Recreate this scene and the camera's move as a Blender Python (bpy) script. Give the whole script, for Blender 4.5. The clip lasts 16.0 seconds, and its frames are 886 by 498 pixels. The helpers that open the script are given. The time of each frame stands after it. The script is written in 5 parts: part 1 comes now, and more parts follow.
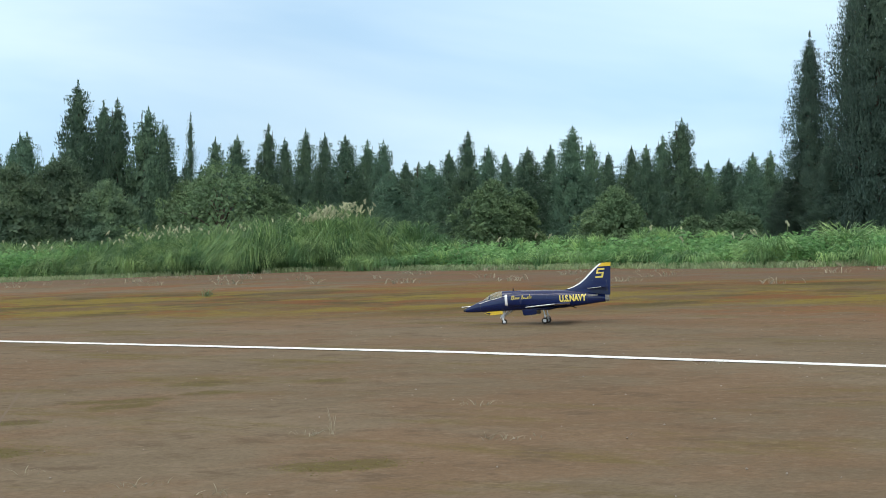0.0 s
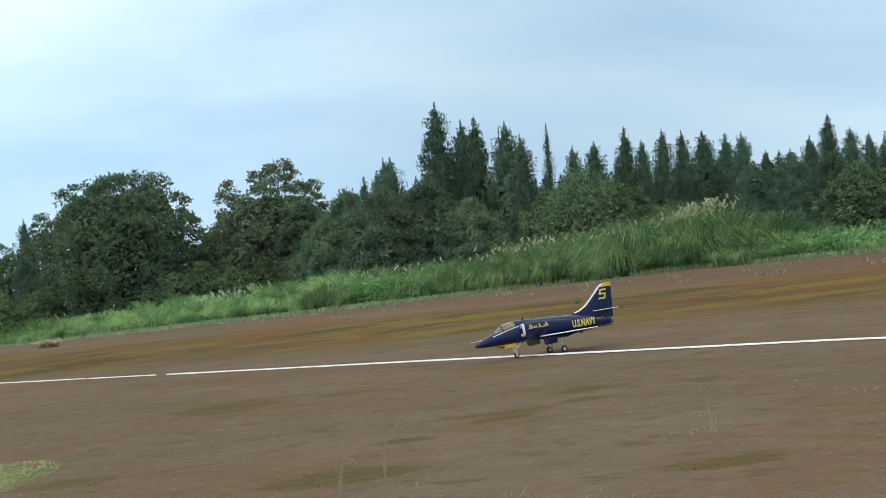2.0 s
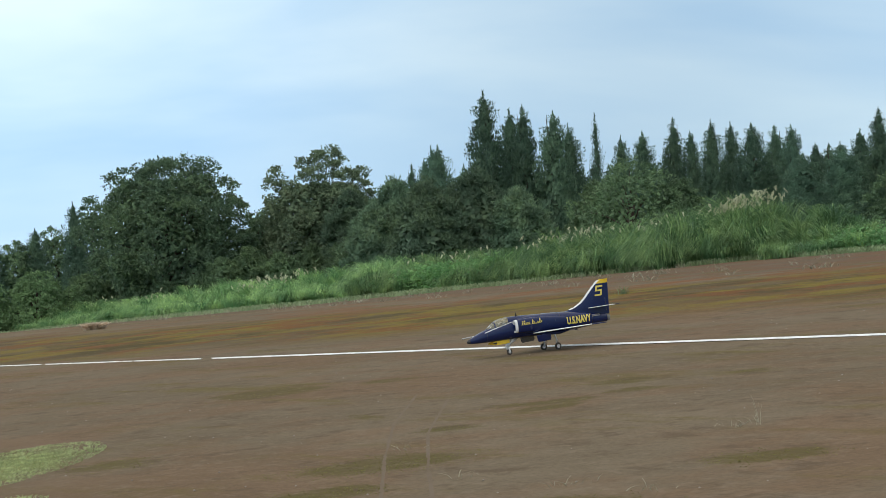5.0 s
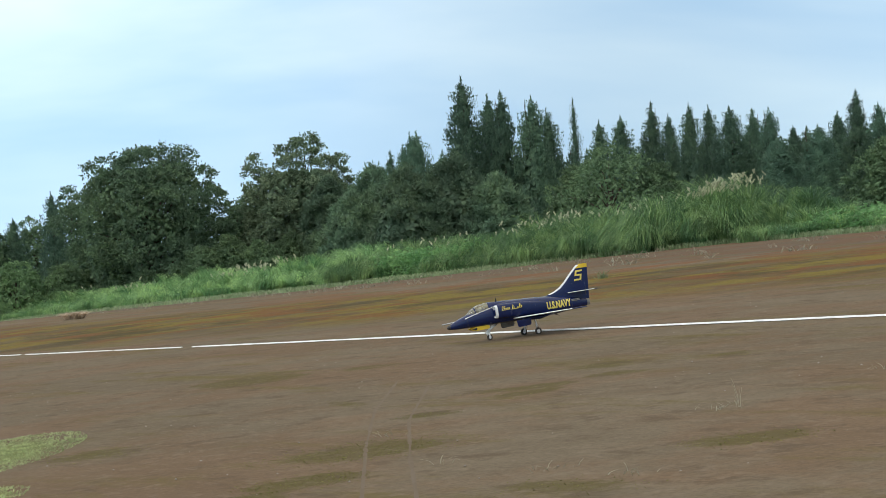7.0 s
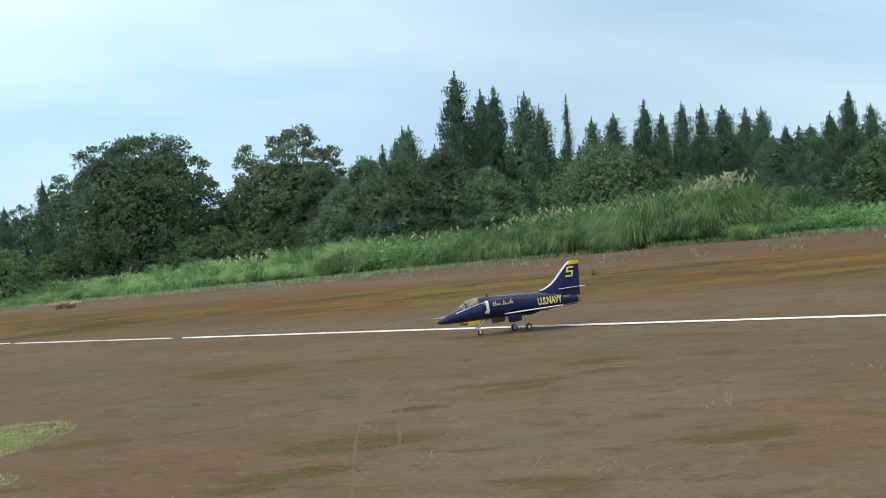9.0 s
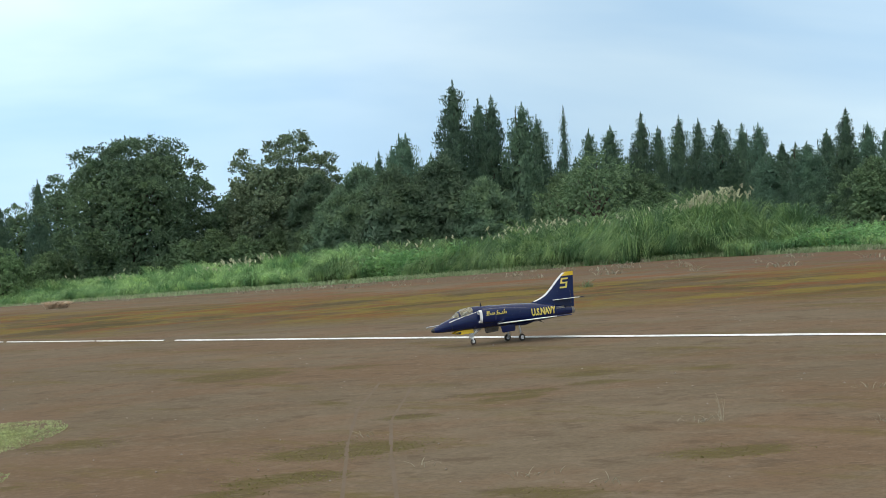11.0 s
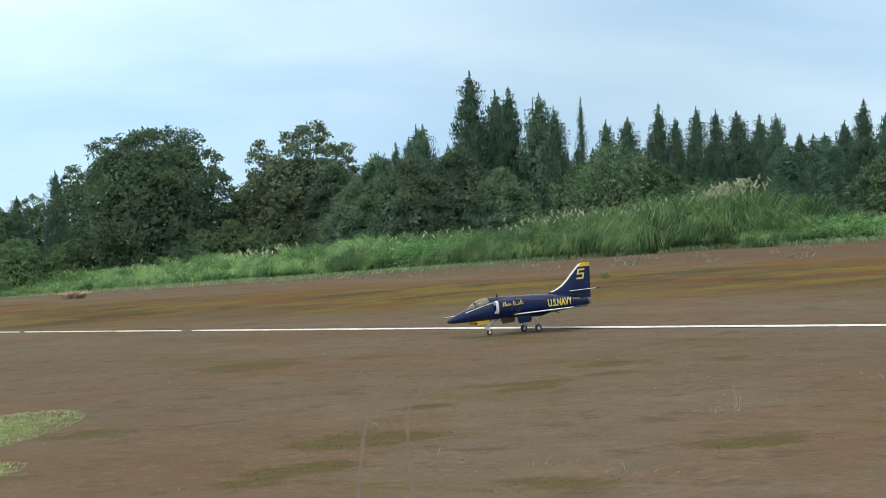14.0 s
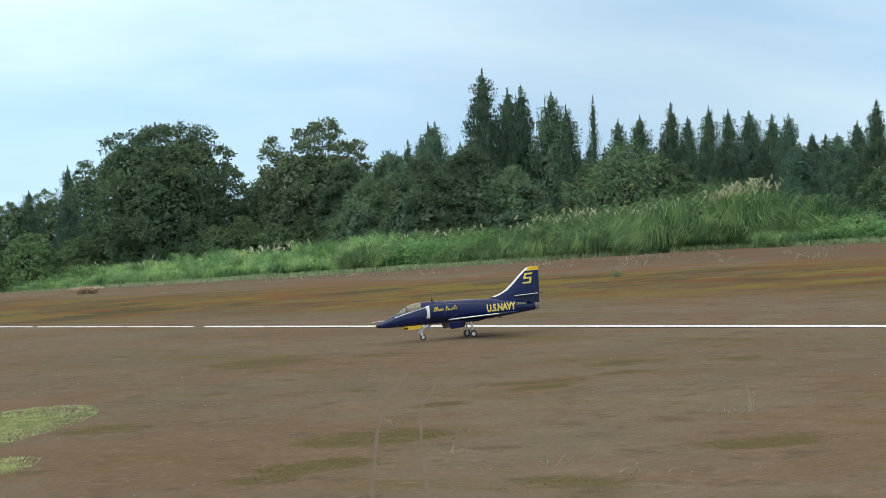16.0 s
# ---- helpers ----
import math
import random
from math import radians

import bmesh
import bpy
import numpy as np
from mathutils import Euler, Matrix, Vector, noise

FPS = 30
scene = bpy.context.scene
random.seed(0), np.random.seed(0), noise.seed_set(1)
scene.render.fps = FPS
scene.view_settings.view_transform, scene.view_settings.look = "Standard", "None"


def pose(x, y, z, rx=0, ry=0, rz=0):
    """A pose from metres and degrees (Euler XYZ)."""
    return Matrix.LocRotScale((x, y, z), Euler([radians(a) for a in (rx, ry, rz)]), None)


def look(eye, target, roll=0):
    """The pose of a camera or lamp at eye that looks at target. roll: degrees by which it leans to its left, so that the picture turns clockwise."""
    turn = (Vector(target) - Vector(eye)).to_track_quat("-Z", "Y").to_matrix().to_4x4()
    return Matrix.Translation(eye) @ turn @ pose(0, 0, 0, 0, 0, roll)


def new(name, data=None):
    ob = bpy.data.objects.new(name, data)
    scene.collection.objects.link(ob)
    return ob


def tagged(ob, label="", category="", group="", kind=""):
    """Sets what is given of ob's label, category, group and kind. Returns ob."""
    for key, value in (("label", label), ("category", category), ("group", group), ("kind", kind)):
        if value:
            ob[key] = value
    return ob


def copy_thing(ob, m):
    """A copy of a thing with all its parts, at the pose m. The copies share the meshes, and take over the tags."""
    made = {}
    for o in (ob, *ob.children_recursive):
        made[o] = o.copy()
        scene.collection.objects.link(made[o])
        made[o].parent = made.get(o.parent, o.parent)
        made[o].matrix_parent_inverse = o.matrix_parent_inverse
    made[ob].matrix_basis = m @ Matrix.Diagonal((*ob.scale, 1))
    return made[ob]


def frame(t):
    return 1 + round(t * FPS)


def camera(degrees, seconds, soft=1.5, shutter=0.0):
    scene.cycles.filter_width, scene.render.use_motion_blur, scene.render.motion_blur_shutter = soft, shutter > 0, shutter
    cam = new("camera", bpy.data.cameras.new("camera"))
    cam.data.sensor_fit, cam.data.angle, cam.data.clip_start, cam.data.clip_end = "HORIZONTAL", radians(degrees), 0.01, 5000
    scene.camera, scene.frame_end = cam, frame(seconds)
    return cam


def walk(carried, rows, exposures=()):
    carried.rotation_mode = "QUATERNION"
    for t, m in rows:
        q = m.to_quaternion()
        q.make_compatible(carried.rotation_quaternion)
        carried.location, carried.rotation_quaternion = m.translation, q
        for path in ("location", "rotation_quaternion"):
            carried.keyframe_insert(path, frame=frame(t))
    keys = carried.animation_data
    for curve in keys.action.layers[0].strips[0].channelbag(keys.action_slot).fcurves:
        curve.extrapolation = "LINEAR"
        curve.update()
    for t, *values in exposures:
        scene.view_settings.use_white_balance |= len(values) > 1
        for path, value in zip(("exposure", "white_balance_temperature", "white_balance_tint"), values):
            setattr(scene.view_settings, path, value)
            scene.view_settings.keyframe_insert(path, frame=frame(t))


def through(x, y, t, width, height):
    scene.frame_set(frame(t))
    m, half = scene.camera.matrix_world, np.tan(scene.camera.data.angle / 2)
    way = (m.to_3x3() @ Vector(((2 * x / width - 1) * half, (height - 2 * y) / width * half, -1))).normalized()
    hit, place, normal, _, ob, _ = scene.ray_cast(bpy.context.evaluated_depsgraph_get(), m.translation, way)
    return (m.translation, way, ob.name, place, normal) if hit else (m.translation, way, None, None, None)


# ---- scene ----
cam = camera(26.984, 16.0, soft=0.9)
walk(cam, (
    (0, pose(0.001, 0.010, 1.508, 89.732, -0.248, -12.140)),
    (0.5, pose(-0.009, 0.006, 1.501, 89.718, -0.109, -7.152)),
    (1, pose(0.009, -0.000, 1.494, 89.684, 0.521, -4.845)),
    (1.5, pose(0.005, 0.002, 1.505, 89.876, 3.544, -4.099)),
    (2, pose(-0.000, 0.002, 1.501, 90.281, 4.681, -0.839)),
    (2.5, pose(-0.001, -0.001, 1.501, 90.369, 5.253, 0.175)),
    (3, pose(-0.001, -0.003, 1.500, 90.483, 3.696, 1.138)),
    (3.5, pose(-0.001, -0.003, 1.500, 90.438, 3.562, 0.865)),
    (4, pose(0.000, -0.001, 1.500, 90.327, 3.437, 0.862)),
    (6.5, pose(-0.000, 0.003, 1.499, 89.612, 4.587, 0.135)),
    (7, pose(0.000, 0.000, 1.501, 89.537, 4.400, -0.035)),
    (7.5, pose(0.007, 0.000, 1.498, 89.436, 4.497, -0.408)),
    (8, pose(0.001, 0.005, 1.499, 89.332, 4.230, -0.641)),
    (8.5, pose(-0.004, 0.006, 1.501, 89.296, 3.915, -0.678)),
    (9, pose(-0.013, -0.008, 1.502, 89.349, 3.606, -0.313)),
    (11.5, pose(-0.029, 0.004, 1.498, 89.629, 2.156, -0.560)),
    (12, pose(-0.026, 0.006, 1.497, 89.559, 2.171, -0.522)),
    (12.5, pose(-0.024, 0.003, 1.497, 89.510, 2.325, -0.342)),
    (13, pose(-0.024, -0.007, 1.496, 89.473, 2.299, -0.070)),
    (13.5, pose(-0.027, -0.006, 1.498, 89.410, 2.309, 0.022)),
    (14, pose(-0.026, -0.003, 1.494, 89.352, 2.195, 0.039)),
    (14.5, pose(-0.026, 0.001, 1.497, 89.310, 2.051, 0.090)),
    (15, pose(-0.025, -0.005, 1.498, 89.293, 2.084, 0.053)),
    (15.5, pose(-0.033, -0.002, 1.497, 89.290, 2.050, 0.055)),
    (16, pose(-0.054, -0.015, 1.498, 89.292, 1.802, 0.385)),
), exposures=((0, 0.15), (0.5, 0.08), (1, 0.02), (1.5, 0.02), (2, -0.08), (2.5, -0.14), (4, -0.18), (6.5, -0.02), (16, 0.0)))

# ---- light ----
world = bpy.data.worlds.new("overcast_sky")
scene.world = world
world.use_nodes = True
wt = world.node_tree
wt.nodes.clear()


def wnode(kind, **values):
    n = wt.nodes.new(kind)
    for key, value in values.items():
        n.inputs[key].default_value = value
    return n


sky = wt.nodes.new("ShaderNodeTexSky")
sky.sky_type, sky.sun_disc = "NISHITA", False
sky.sun_elevation, sky.sun_rotation = radians(52), radians(215)
sky_dim = wnode("ShaderNodeVectorMath")
sky_dim.operation = "SCALE"
sky_dim.inputs["Scale"].default_value = 0.1
coord = wt.nodes.new("ShaderNodeTexCoord")
stretch = wnode("ShaderNodeMapping", Scale=(1.0, 1.0, 4.5), Location=(0.35, 0.1, 0.0))
cloud = wnode("ShaderNodeTexNoise", Scale=2.3, Detail=5.0, Roughness=0.5, Distortion=0.25)
ramp = wt.nodes.new("ShaderNodeValToRGB")
ramp.color_ramp.elements[0].position, ramp.color_ramp.elements[1].position = 0.36, 0.66
ramp.color_ramp.elements[0].color = (0.54, 0.77, 1.00, 1)
ramp.color_ramp.elements[1].color = (0.86, 1.02, 1.10, 1)
mix = wt.nodes.new("ShaderNodeMix")
mix.data_type = "RGBA"
mix.inputs[0].default_value = 0.93
back = wnode("ShaderNodeBackground", Strength=1.0)
out = wt.nodes.new("ShaderNodeOutputWorld")
wt.links.new(sky.outputs[0], sky_dim.inputs[0])
wt.links.new(coord.outputs["Generated"], stretch.inputs[0])
wt.links.new(stretch.outputs[0], cloud.inputs["Vector"])
wt.links.new(cloud.outputs[0], ramp.inputs[0])
wt.links.new(sky_dim.outputs[0], mix.inputs[6])
wt.links.new(ramp.outputs[0], mix.inputs[7])
# an overcast sky is brightest and whitest overhead
height = wt.nodes.new("ShaderNodeSeparateXYZ")
wt.links.new(coord.outputs["Generated"], height.inputs[0])
lift = wt.nodes.new("ShaderNodeMapRange")
lift.interpolation_type = "SMOOTHSTEP"
lift.inputs[1].default_value, lift.inputs[2].default_value = 0.12, 0.85
wt.links.new(height.outputs[2], lift.inputs[0])
dome = wt.nodes.new("ShaderNodeMix")
dome.data_type = "RGBA"
dome.inputs[7].default_value = (1.10, 1.10, 1.06, 1)
wt.links.new(lift.outputs[0], dome.inputs[0])
# and a little brighter on the sun's side
side = wt.nodes.new("ShaderNodeMapRange")
side.inputs[1].default_value, side.inputs[2].default_value = -1.0, 1.0
side.inputs[3].default_value, side.inputs[4].default_value = 1.60, 0.44
wt.links.new(height.outputs[0], side.inputs[0])
tilt = wt.nodes.new("ShaderNodeVectorMath")
tilt.operation = "SCALE"
wt.links.new(mix.outputs[2], tilt.inputs[0])
east = wt.nodes.new("ShaderNodeMapRange")
east.interpolation_type = "SMOOTHSTEP"
east.inputs[1].default_value, east.inputs[2].default_value = 0.08, 0.42
east.inputs[3].default_value, east.inputs[4].default_value = 1.0, 1.38
wt.links.new(height.outputs[0], east.inputs[0])
sides = wt.nodes.new("ShaderNodeMath")
sides.operation = "MULTIPLY"
wt.links.new(side.outputs[0], sides.inputs[0])
wt.links.new(east.outputs[0], sides.inputs[1])
west = wt.nodes.new("ShaderNodeMapRange")
west.interpolation_type = "SMOOTHSTEP"
west.inputs[1].default_value, west.inputs[2].default_value = -0.16, 0.05
west.inputs[3].default_value, west.inputs[4].default_value = 1.05, 0.93
wt.links.new(height.outputs[0], west.inputs[0])
drift = wt.nodes.new("ShaderNodeMath")
drift.operation = "MULTIPLY"
wt.links.new(sides.outputs[0], drift.inputs[0])
wt.links.new(west.outputs[0], drift.inputs[1])
wt.links.new(drift.outputs[0], tilt.inputs["Scale"])
# grey-blue murk towards the horizon
murk = wt.nodes.new("ShaderNodeMapRange")
murk.interpolation_type = "SMOOTHSTEP"
murk.inputs[1].default_value, murk.inputs[2].default_value = 0.03, 0.17
wt.links.new(height.outputs[2], murk.inputs[0])
low_sky = wt.nodes.new("ShaderNodeMix")
low_sky.data_type, low_sky.blend_type = "RGBA", "MIX"
low_sky.inputs[6].default_value, low_sky.inputs[7].default_value = (0.80, 0.89, 0.965, 1), (1.03, 1.03, 1.02, 1)
wt.links.new(murk.outputs[0], low_sky.inputs[0])
haze_mix = wt.nodes.new("ShaderNodeMix")
haze_mix.data_type, haze_mix.blend_type = "RGBA", "MULTIPLY"
haze_mix.inputs[0].default_value = 1.0
wt.links.new(tilt.outputs[0], haze_mix.inputs[6])
wt.links.new(low_sky.outputs[2], haze_mix.inputs[7])
wt.links.new(haze_mix.outputs[2], dome.inputs[6])
wt.links.new(dome.outputs[2], back.inputs[0])
wt.links.new(back.outputs[0], out.inputs[0])

sun = new("sun", bpy.data.lights.new("sun", "SUN"))
sun.data.energy, sun.data.angle, sun.data.color = 0.9, radians(28), (1.0, 0.96, 0.9)
sun.matrix_world = look((-12, -10, 26), (0, 10, 0))
scene.view_settings.exposure = 0.0

# ---- the lie of the land ----
# The field's long axis runs along ALONG; ACROSS points over it to the far edge.
ALONG, ACROSS = Vector((0.63, -0.777)), Vector((0.777, 0.63))
EDGE = Vector((-8.0, 94.0))
FALL_X, FALL_Y = 0.03492, -0.00094


def smooth(a, b, x):
    k = np.clip((x - a) / (b - a), 0, 1)
    return k * k * (3 - 2 * k)


def ground_z(x, y):
    s = ALONG.x * (x - EDGE.x) + ALONG.y * (y - EDGE.y)
    v = ACROSS.x * x + ACROSS.y * y
    z = FALL_X * 60 * np.tanh(np.asarray(x) / 60) + FALL_Y * np.minimum(y, 400)
    z = z - 0.0122 * np.clip(20 - s, 0, 60) * smooth(20, 53, v)
    z = z - 0.011 * np.clip(-8 - s, 0, 30) * smooth(20, 53, v) * (1 - smooth(64, 85, v))
    z = z - 0.16 * (1 - smooth(16, 32, s)) * smooth(25, 53, v) * (1 - smooth(54, 60, v))
    return z + 0.5 * smooth(53, 58, v)


def unevenness(x, y):
    return 0.012 * noise.noise((x * 0.35, y * 0.35, 0))


def on_field(s, v):
    """The plan's x, y from metres along the field's edge and across the field."""
    e = ACROSS.x * EDGE.x + ACROSS.y * EDGE.y
    det = ALONG.x * ACROSS.y - ALONG.y * ACROSS.x
    a = s + ALONG.x * EDGE.x + ALONG.y * EDGE.y
    return (a * ACROSS.y - ALONG.y * v) / det, (ALONG.x * v - a * ACROSS.x) / det


# ---- materials ----
def material(name, rough=0.8, metal=0.0, spec=0.5):
    m = bpy.data.materials.new(name)
    m.use_nodes = True
    b = m.node_tree.nodes["Principled BSDF"]
    b.inputs["Roughness"].default_value = rough
    b.inputs["Metallic"].default_value = metal
    b.inputs["Specular IOR Level"].default_value = spec
    return m, m.node_tree, b


def add(nt, kind, links=(), **values):
    n = nt.nodes.new(kind)
    for key, value in values.items():
        n.inputs[key.replace("_", " ")].default_value = value
    for sock, src in links:
        nt.links.new(src, n.inputs[sock])
    return n


def blend(nt, fac, a, b, mode="MIX"):
    n = nt.nodes.new("ShaderNodeMix")
    n.data_type, n.blend_type = "RGBA", mode
    for i, v in ((0, fac), (6, a), (7, b)):
        if isinstance(v, (int, float)):
            n.inputs[i].default_value = v
        elif isinstance(v, tuple):
            n.inputs[i].default_value = (*v, 1)
        else:
            nt.links.new(v, n.inputs[i])
    return n.outputs[2]


def step(nt, value, a, b, low=0.0, high=1.0):
    n = nt.nodes.new("ShaderNodeMapRange")
    n.interpolation_type = "SMOOTHSTEP"
    nt.links.new(value, n.inputs[0])
    for i, x in ((1, a), (2, b), (3, low), (4, high)):
        n.inputs[i].default_value = x
    return n.outputs[0]


def times(nt, a, b):
    n = nt.nodes.new("ShaderNodeMath")
    n.operation = "MULTIPLY"
    for i, v in ((0, a), (1, b)):
        if isinstance(v, (int, float)):
            n.inputs[i].default_value = v
        else:
            nt.links.new(v, n.inputs[i])
    return n.outputs[0]


def field_coords(nt):
    """Position turned so that x runs along the field and y across it."""
    geo = add(nt, "ShaderNodeNewGeometry")
    turn = add(nt, "ShaderNodeMapping", [("Vector", geo.outputs["Position"])], Rotation=(0, 0, math.atan2(0.777, 0.63)))
    return turn.outputs[0]


def noise_of(nt, vec, scale, stretch=(1, 1, 1), detail=4.0, rough=0.55, shift=(0, 0, 0)):
    m = add(nt, "ShaderNodeMapping", [("Vector", vec)], Scale=stretch, Location=shift)
    return add(nt, "ShaderNodeTexNoise", [("Vector", m.outputs[0])], Scale=scale, Detail=detail, Roughness=rough).outputs[0]


def dirt_material():
    m, nt, b = material("field_dirt", 0.95, spec=0.04)
    p = field_coords(nt)
    v = add(nt, "ShaderNodeSeparateXYZ", [(0, p)]).outputs[1]
    col = blend(nt, step(nt, noise_of(nt, p, 0.35, (0.45, 1, 1)), 0.3, 0.7), DIRT_A, DIRT_B)
    col = blend(nt, times(nt, step(nt, noise_of(nt, p, 1.6, (0.7, 0.8, 1), 7, 0.65), 0.35, 0.75), 0.5), col, DIRT_C)
    # reddish earth beyond the line, most of it near the far edge
    red = times(nt, step(nt, noise_of(nt, p, 0.33, (0.9, 0.8, 1), 8, 0.66, (3, 0, 0)), 0.44, 0.58), step(nt, v, 22, 30, 0.27, 1.0))
    along = add(nt, "ShaderNodeSeparateXYZ", [(0, p)]).outputs[0]
    red = times(nt, red, step(nt, along, -62, -34, 0.3, 1.0))
    col = blend(nt, times(nt, red, 0.78), col, (0.205, 0.076, 0.026))
    col = blend(nt, times(nt, step(nt, v, 37, 42), 0.6), col, (0.120, 0.086, 0.062))
    # moss: a belt of yellow-olive streaks, and thin stains elsewhere
    # the belt slants: it lies nearer to the line towards the far end of the field
    slant = add(nt, "ShaderNodeMapRange", [(0, along)])
    for i, x in ((1, -50), (2, -12), (3, 9.0), (4, -8.1)):
        slant.inputs[i].default_value = x
    across = add(nt, "ShaderNodeMath", [(0, v), (1, slant.outputs[0])]).outputs[0]
    belt = times(nt, step(nt, across, 18.5, 25), step(nt, across, 40, 34))
    moss = step(nt, noise_of(nt, p, 0.30, (0.9, 0.8, 1), 9, 0.70, (9, 2, 0)), 0.44, 0.55)
    col = blend(nt, times(nt, belt, 0.6), col, (0.094, 0.072, 0.031))
    col = blend(nt, times(nt, times(nt, moss, belt), 0.9), col, (0.182, 0.140, 0.020))
    dark = step(nt, noise_of(nt, p, 0.34, (0.9, 0.8, 1), 9, 0.68, (1, 7, 0)), 0.49, 0.60)
    col = blend(nt, times(nt, times(nt, dark, belt), 0.9), col, (0.060, 0.050, 0.018))
    rust = step(nt, noise_of(nt, p, 0.36, (0.9, 0.9, 1), 8, 0.68, (6, 8, 0)), 0.50, 0.60)
    col = blend(nt, times(nt, times(nt, rust, belt), 0.85), col, (0.165, 0.066, 0.022))
    thin = step(nt, noise_of(nt, p, 0.75, (0.3, 1, 1), 7, 0.7, (5, 5, 0)), 0.52, 0.68)
    col = blend(nt, times(nt, thin, 0.85), col, (0.132, 0.104, 0.034))
    # moss and turf of the patches, broken up by their own growth
    for layer, colour, thick in (("moss_cover", (0.104, 0.086, 0.030), 0.80), ("turf_cover", (0.25, 0.27, 0.100), 0.92)):
        cover = add(nt, "ShaderNodeAttribute")
        cover.attribute_name = layer
        torn = add(nt, "ShaderNodeMath", [(0, times(nt, cover.outputs["Fac"], 0.72)), (1, noise_of(nt, p, 2.4, (0.9, 0.9, 1), 10, 0.80, (7, 3, 0)))])
        col = blend(nt, times(nt, step(nt, torn.outputs[0], 0.86, 1.10), thick), col, colour)
    # short dark scuffs along the field, grain and pale grit
    scuff = step(nt, noise_of(nt, p, 2.2, (0.8, 1.0, 1), 9, 0.72, (2, 1, 0)), 0.52, 0.66)
    col = blend(nt, times(nt, scuff, 0.66), col, (0.100, 0.072, 0.046))
    grain = noise_of(nt, p, 26, (1, 0.8, 1), 5, 0.7)
    col = blend(nt, times(nt, step(nt, grain, 0.38, 0.66), 0.38), col, (0.095, 0.068, 0.046))
    col = blend(nt, times(nt, step(nt, noise_of(nt, p, 7, (1, 1, 1), 8, 0.75), 0.5, 0.68), 0.28), col, (0.27, 0.21, 0.155))
    # greyish dead grass before the bank
    dead = times(nt, times(nt, step(nt, v, 42, 49), step(nt, along, -62, -82)), step(nt, noise_of(nt, p, 0.6, (0.5, 1, 1), 6, 0.65, (4, 4, 0)), 0.36, 0.60))
    col = blend(nt, times(nt, dead, 0.85), col, (0.118, 0.122, 0.070))
    # green soil under the bank
    col = blend(nt, step(nt, v, 52.5, 55), col, (0.045, 0.060, 0.022))
    nt.links.new(col, b.inputs["Base Color"])
    bump = add(nt, "ShaderNodeBump", [("Height", blend(nt, 0.5, grain, noise_of(nt, p, 5, (1, 1, 1), 5)))], Strength=0.5, Distance=0.03)
    nt.links.new(bump.outputs[0], b.inputs["Normal"])
    return m


DIRT_A, DIRT_B, DIRT_C = (0.149, 0.116, 0.076), (0.186, 0.145, 0.098), (0.118, 0.092, 0.060)


def leaf_material(name, dark, light, spread=6.0, rough=0.6, through=0.25, clump=1.6):
    """Leaves: colour varies leaf by leaf and in patches; some light comes through."""
    m, nt, b = material(name, rough, spec=0.3)
    geo = add(nt, "ShaderNodeNewGeometry")
    info = add(nt, "ShaderNodeObjectInfo")
    patch = step(nt, noise_of(nt, geo.outputs["Position"], 1.0 / spread, detail=3), 0.3, 0.7)
    col = blend(nt, patch, dark, light)
    # random tuft-sized darker tone, which also paints in shade between clumps
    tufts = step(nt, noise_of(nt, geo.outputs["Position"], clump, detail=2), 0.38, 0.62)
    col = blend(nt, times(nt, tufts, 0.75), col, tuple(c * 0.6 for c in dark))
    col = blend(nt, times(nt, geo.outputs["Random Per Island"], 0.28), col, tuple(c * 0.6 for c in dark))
    vary = add(nt, "ShaderNodeHueSaturation", [("Color", col), ("Value", step(nt, info.outputs["Random"], 0, 1, 0.76, 1.24))])
    nt.links.new(vary.outputs[0], b.inputs["Base Color"])
    glow = add(nt, "ShaderNodeBsdfTranslucent", [("Color", vary.outputs[0])])
    both = add(nt, "ShaderNodeMixShader", [(1, b.outputs[0]), (2, glow.outputs[0])], Fac=through)
    nt.links.new(both.outputs[0], nt.nodes["Material Output"].inputs[0])
    return m


def plain(name, col, rough=0.5, metal=0.0, spec=0.5, dirt=0.12, scale=30.0, coat=0.0):
    """Paint, rubber or metal with a little uneven wear."""
    m, nt, b = material(name, rough, metal, spec)
    tc = add(nt, "ShaderNodeTexCoord")
    worn = step(nt, noise_of(nt, tc.outputs["Object"], scale, detail=5), 0.4, 0.75)
    nt.links.new(blend(nt, times(nt, worn, dirt), col, (0.16, 0.12, 0.09)), b.inputs["Base Color"])
    nt.links.new(step(nt, noise_of(nt, tc.outputs["Object"], scale / 3, detail=3), 0.2, 0.8, rough * 0.8, min(1, rough * 1.3)), b.inputs["Roughness"])
    b.inputs["Coat Weight"].default_value = coat
    b.inputs["Coat Roughness"].default_value = 0.08
    return m


MAT_DIRT = dirt_material()
# far cedars: the haze of distance is put into a lighter needle colour
MAT_HAZED_CEDAR = leaf_material("hazed_cedar_needles", (0.115, 0.204, 0.140), (0.170, 0.267, 0.154), through=0.28)
# near cedars: needles kept darker, without that painted haze
MAT_NEAR_CEDAR = leaf_material("near_cedar_needles", (0.067, 0.114, 0.088), (0.100, 0.157, 0.105), through=0.25)
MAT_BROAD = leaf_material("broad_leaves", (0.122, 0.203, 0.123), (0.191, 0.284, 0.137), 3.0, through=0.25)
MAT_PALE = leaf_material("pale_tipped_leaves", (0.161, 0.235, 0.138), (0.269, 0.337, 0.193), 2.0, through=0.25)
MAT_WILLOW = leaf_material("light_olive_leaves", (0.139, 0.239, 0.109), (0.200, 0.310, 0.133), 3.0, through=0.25)
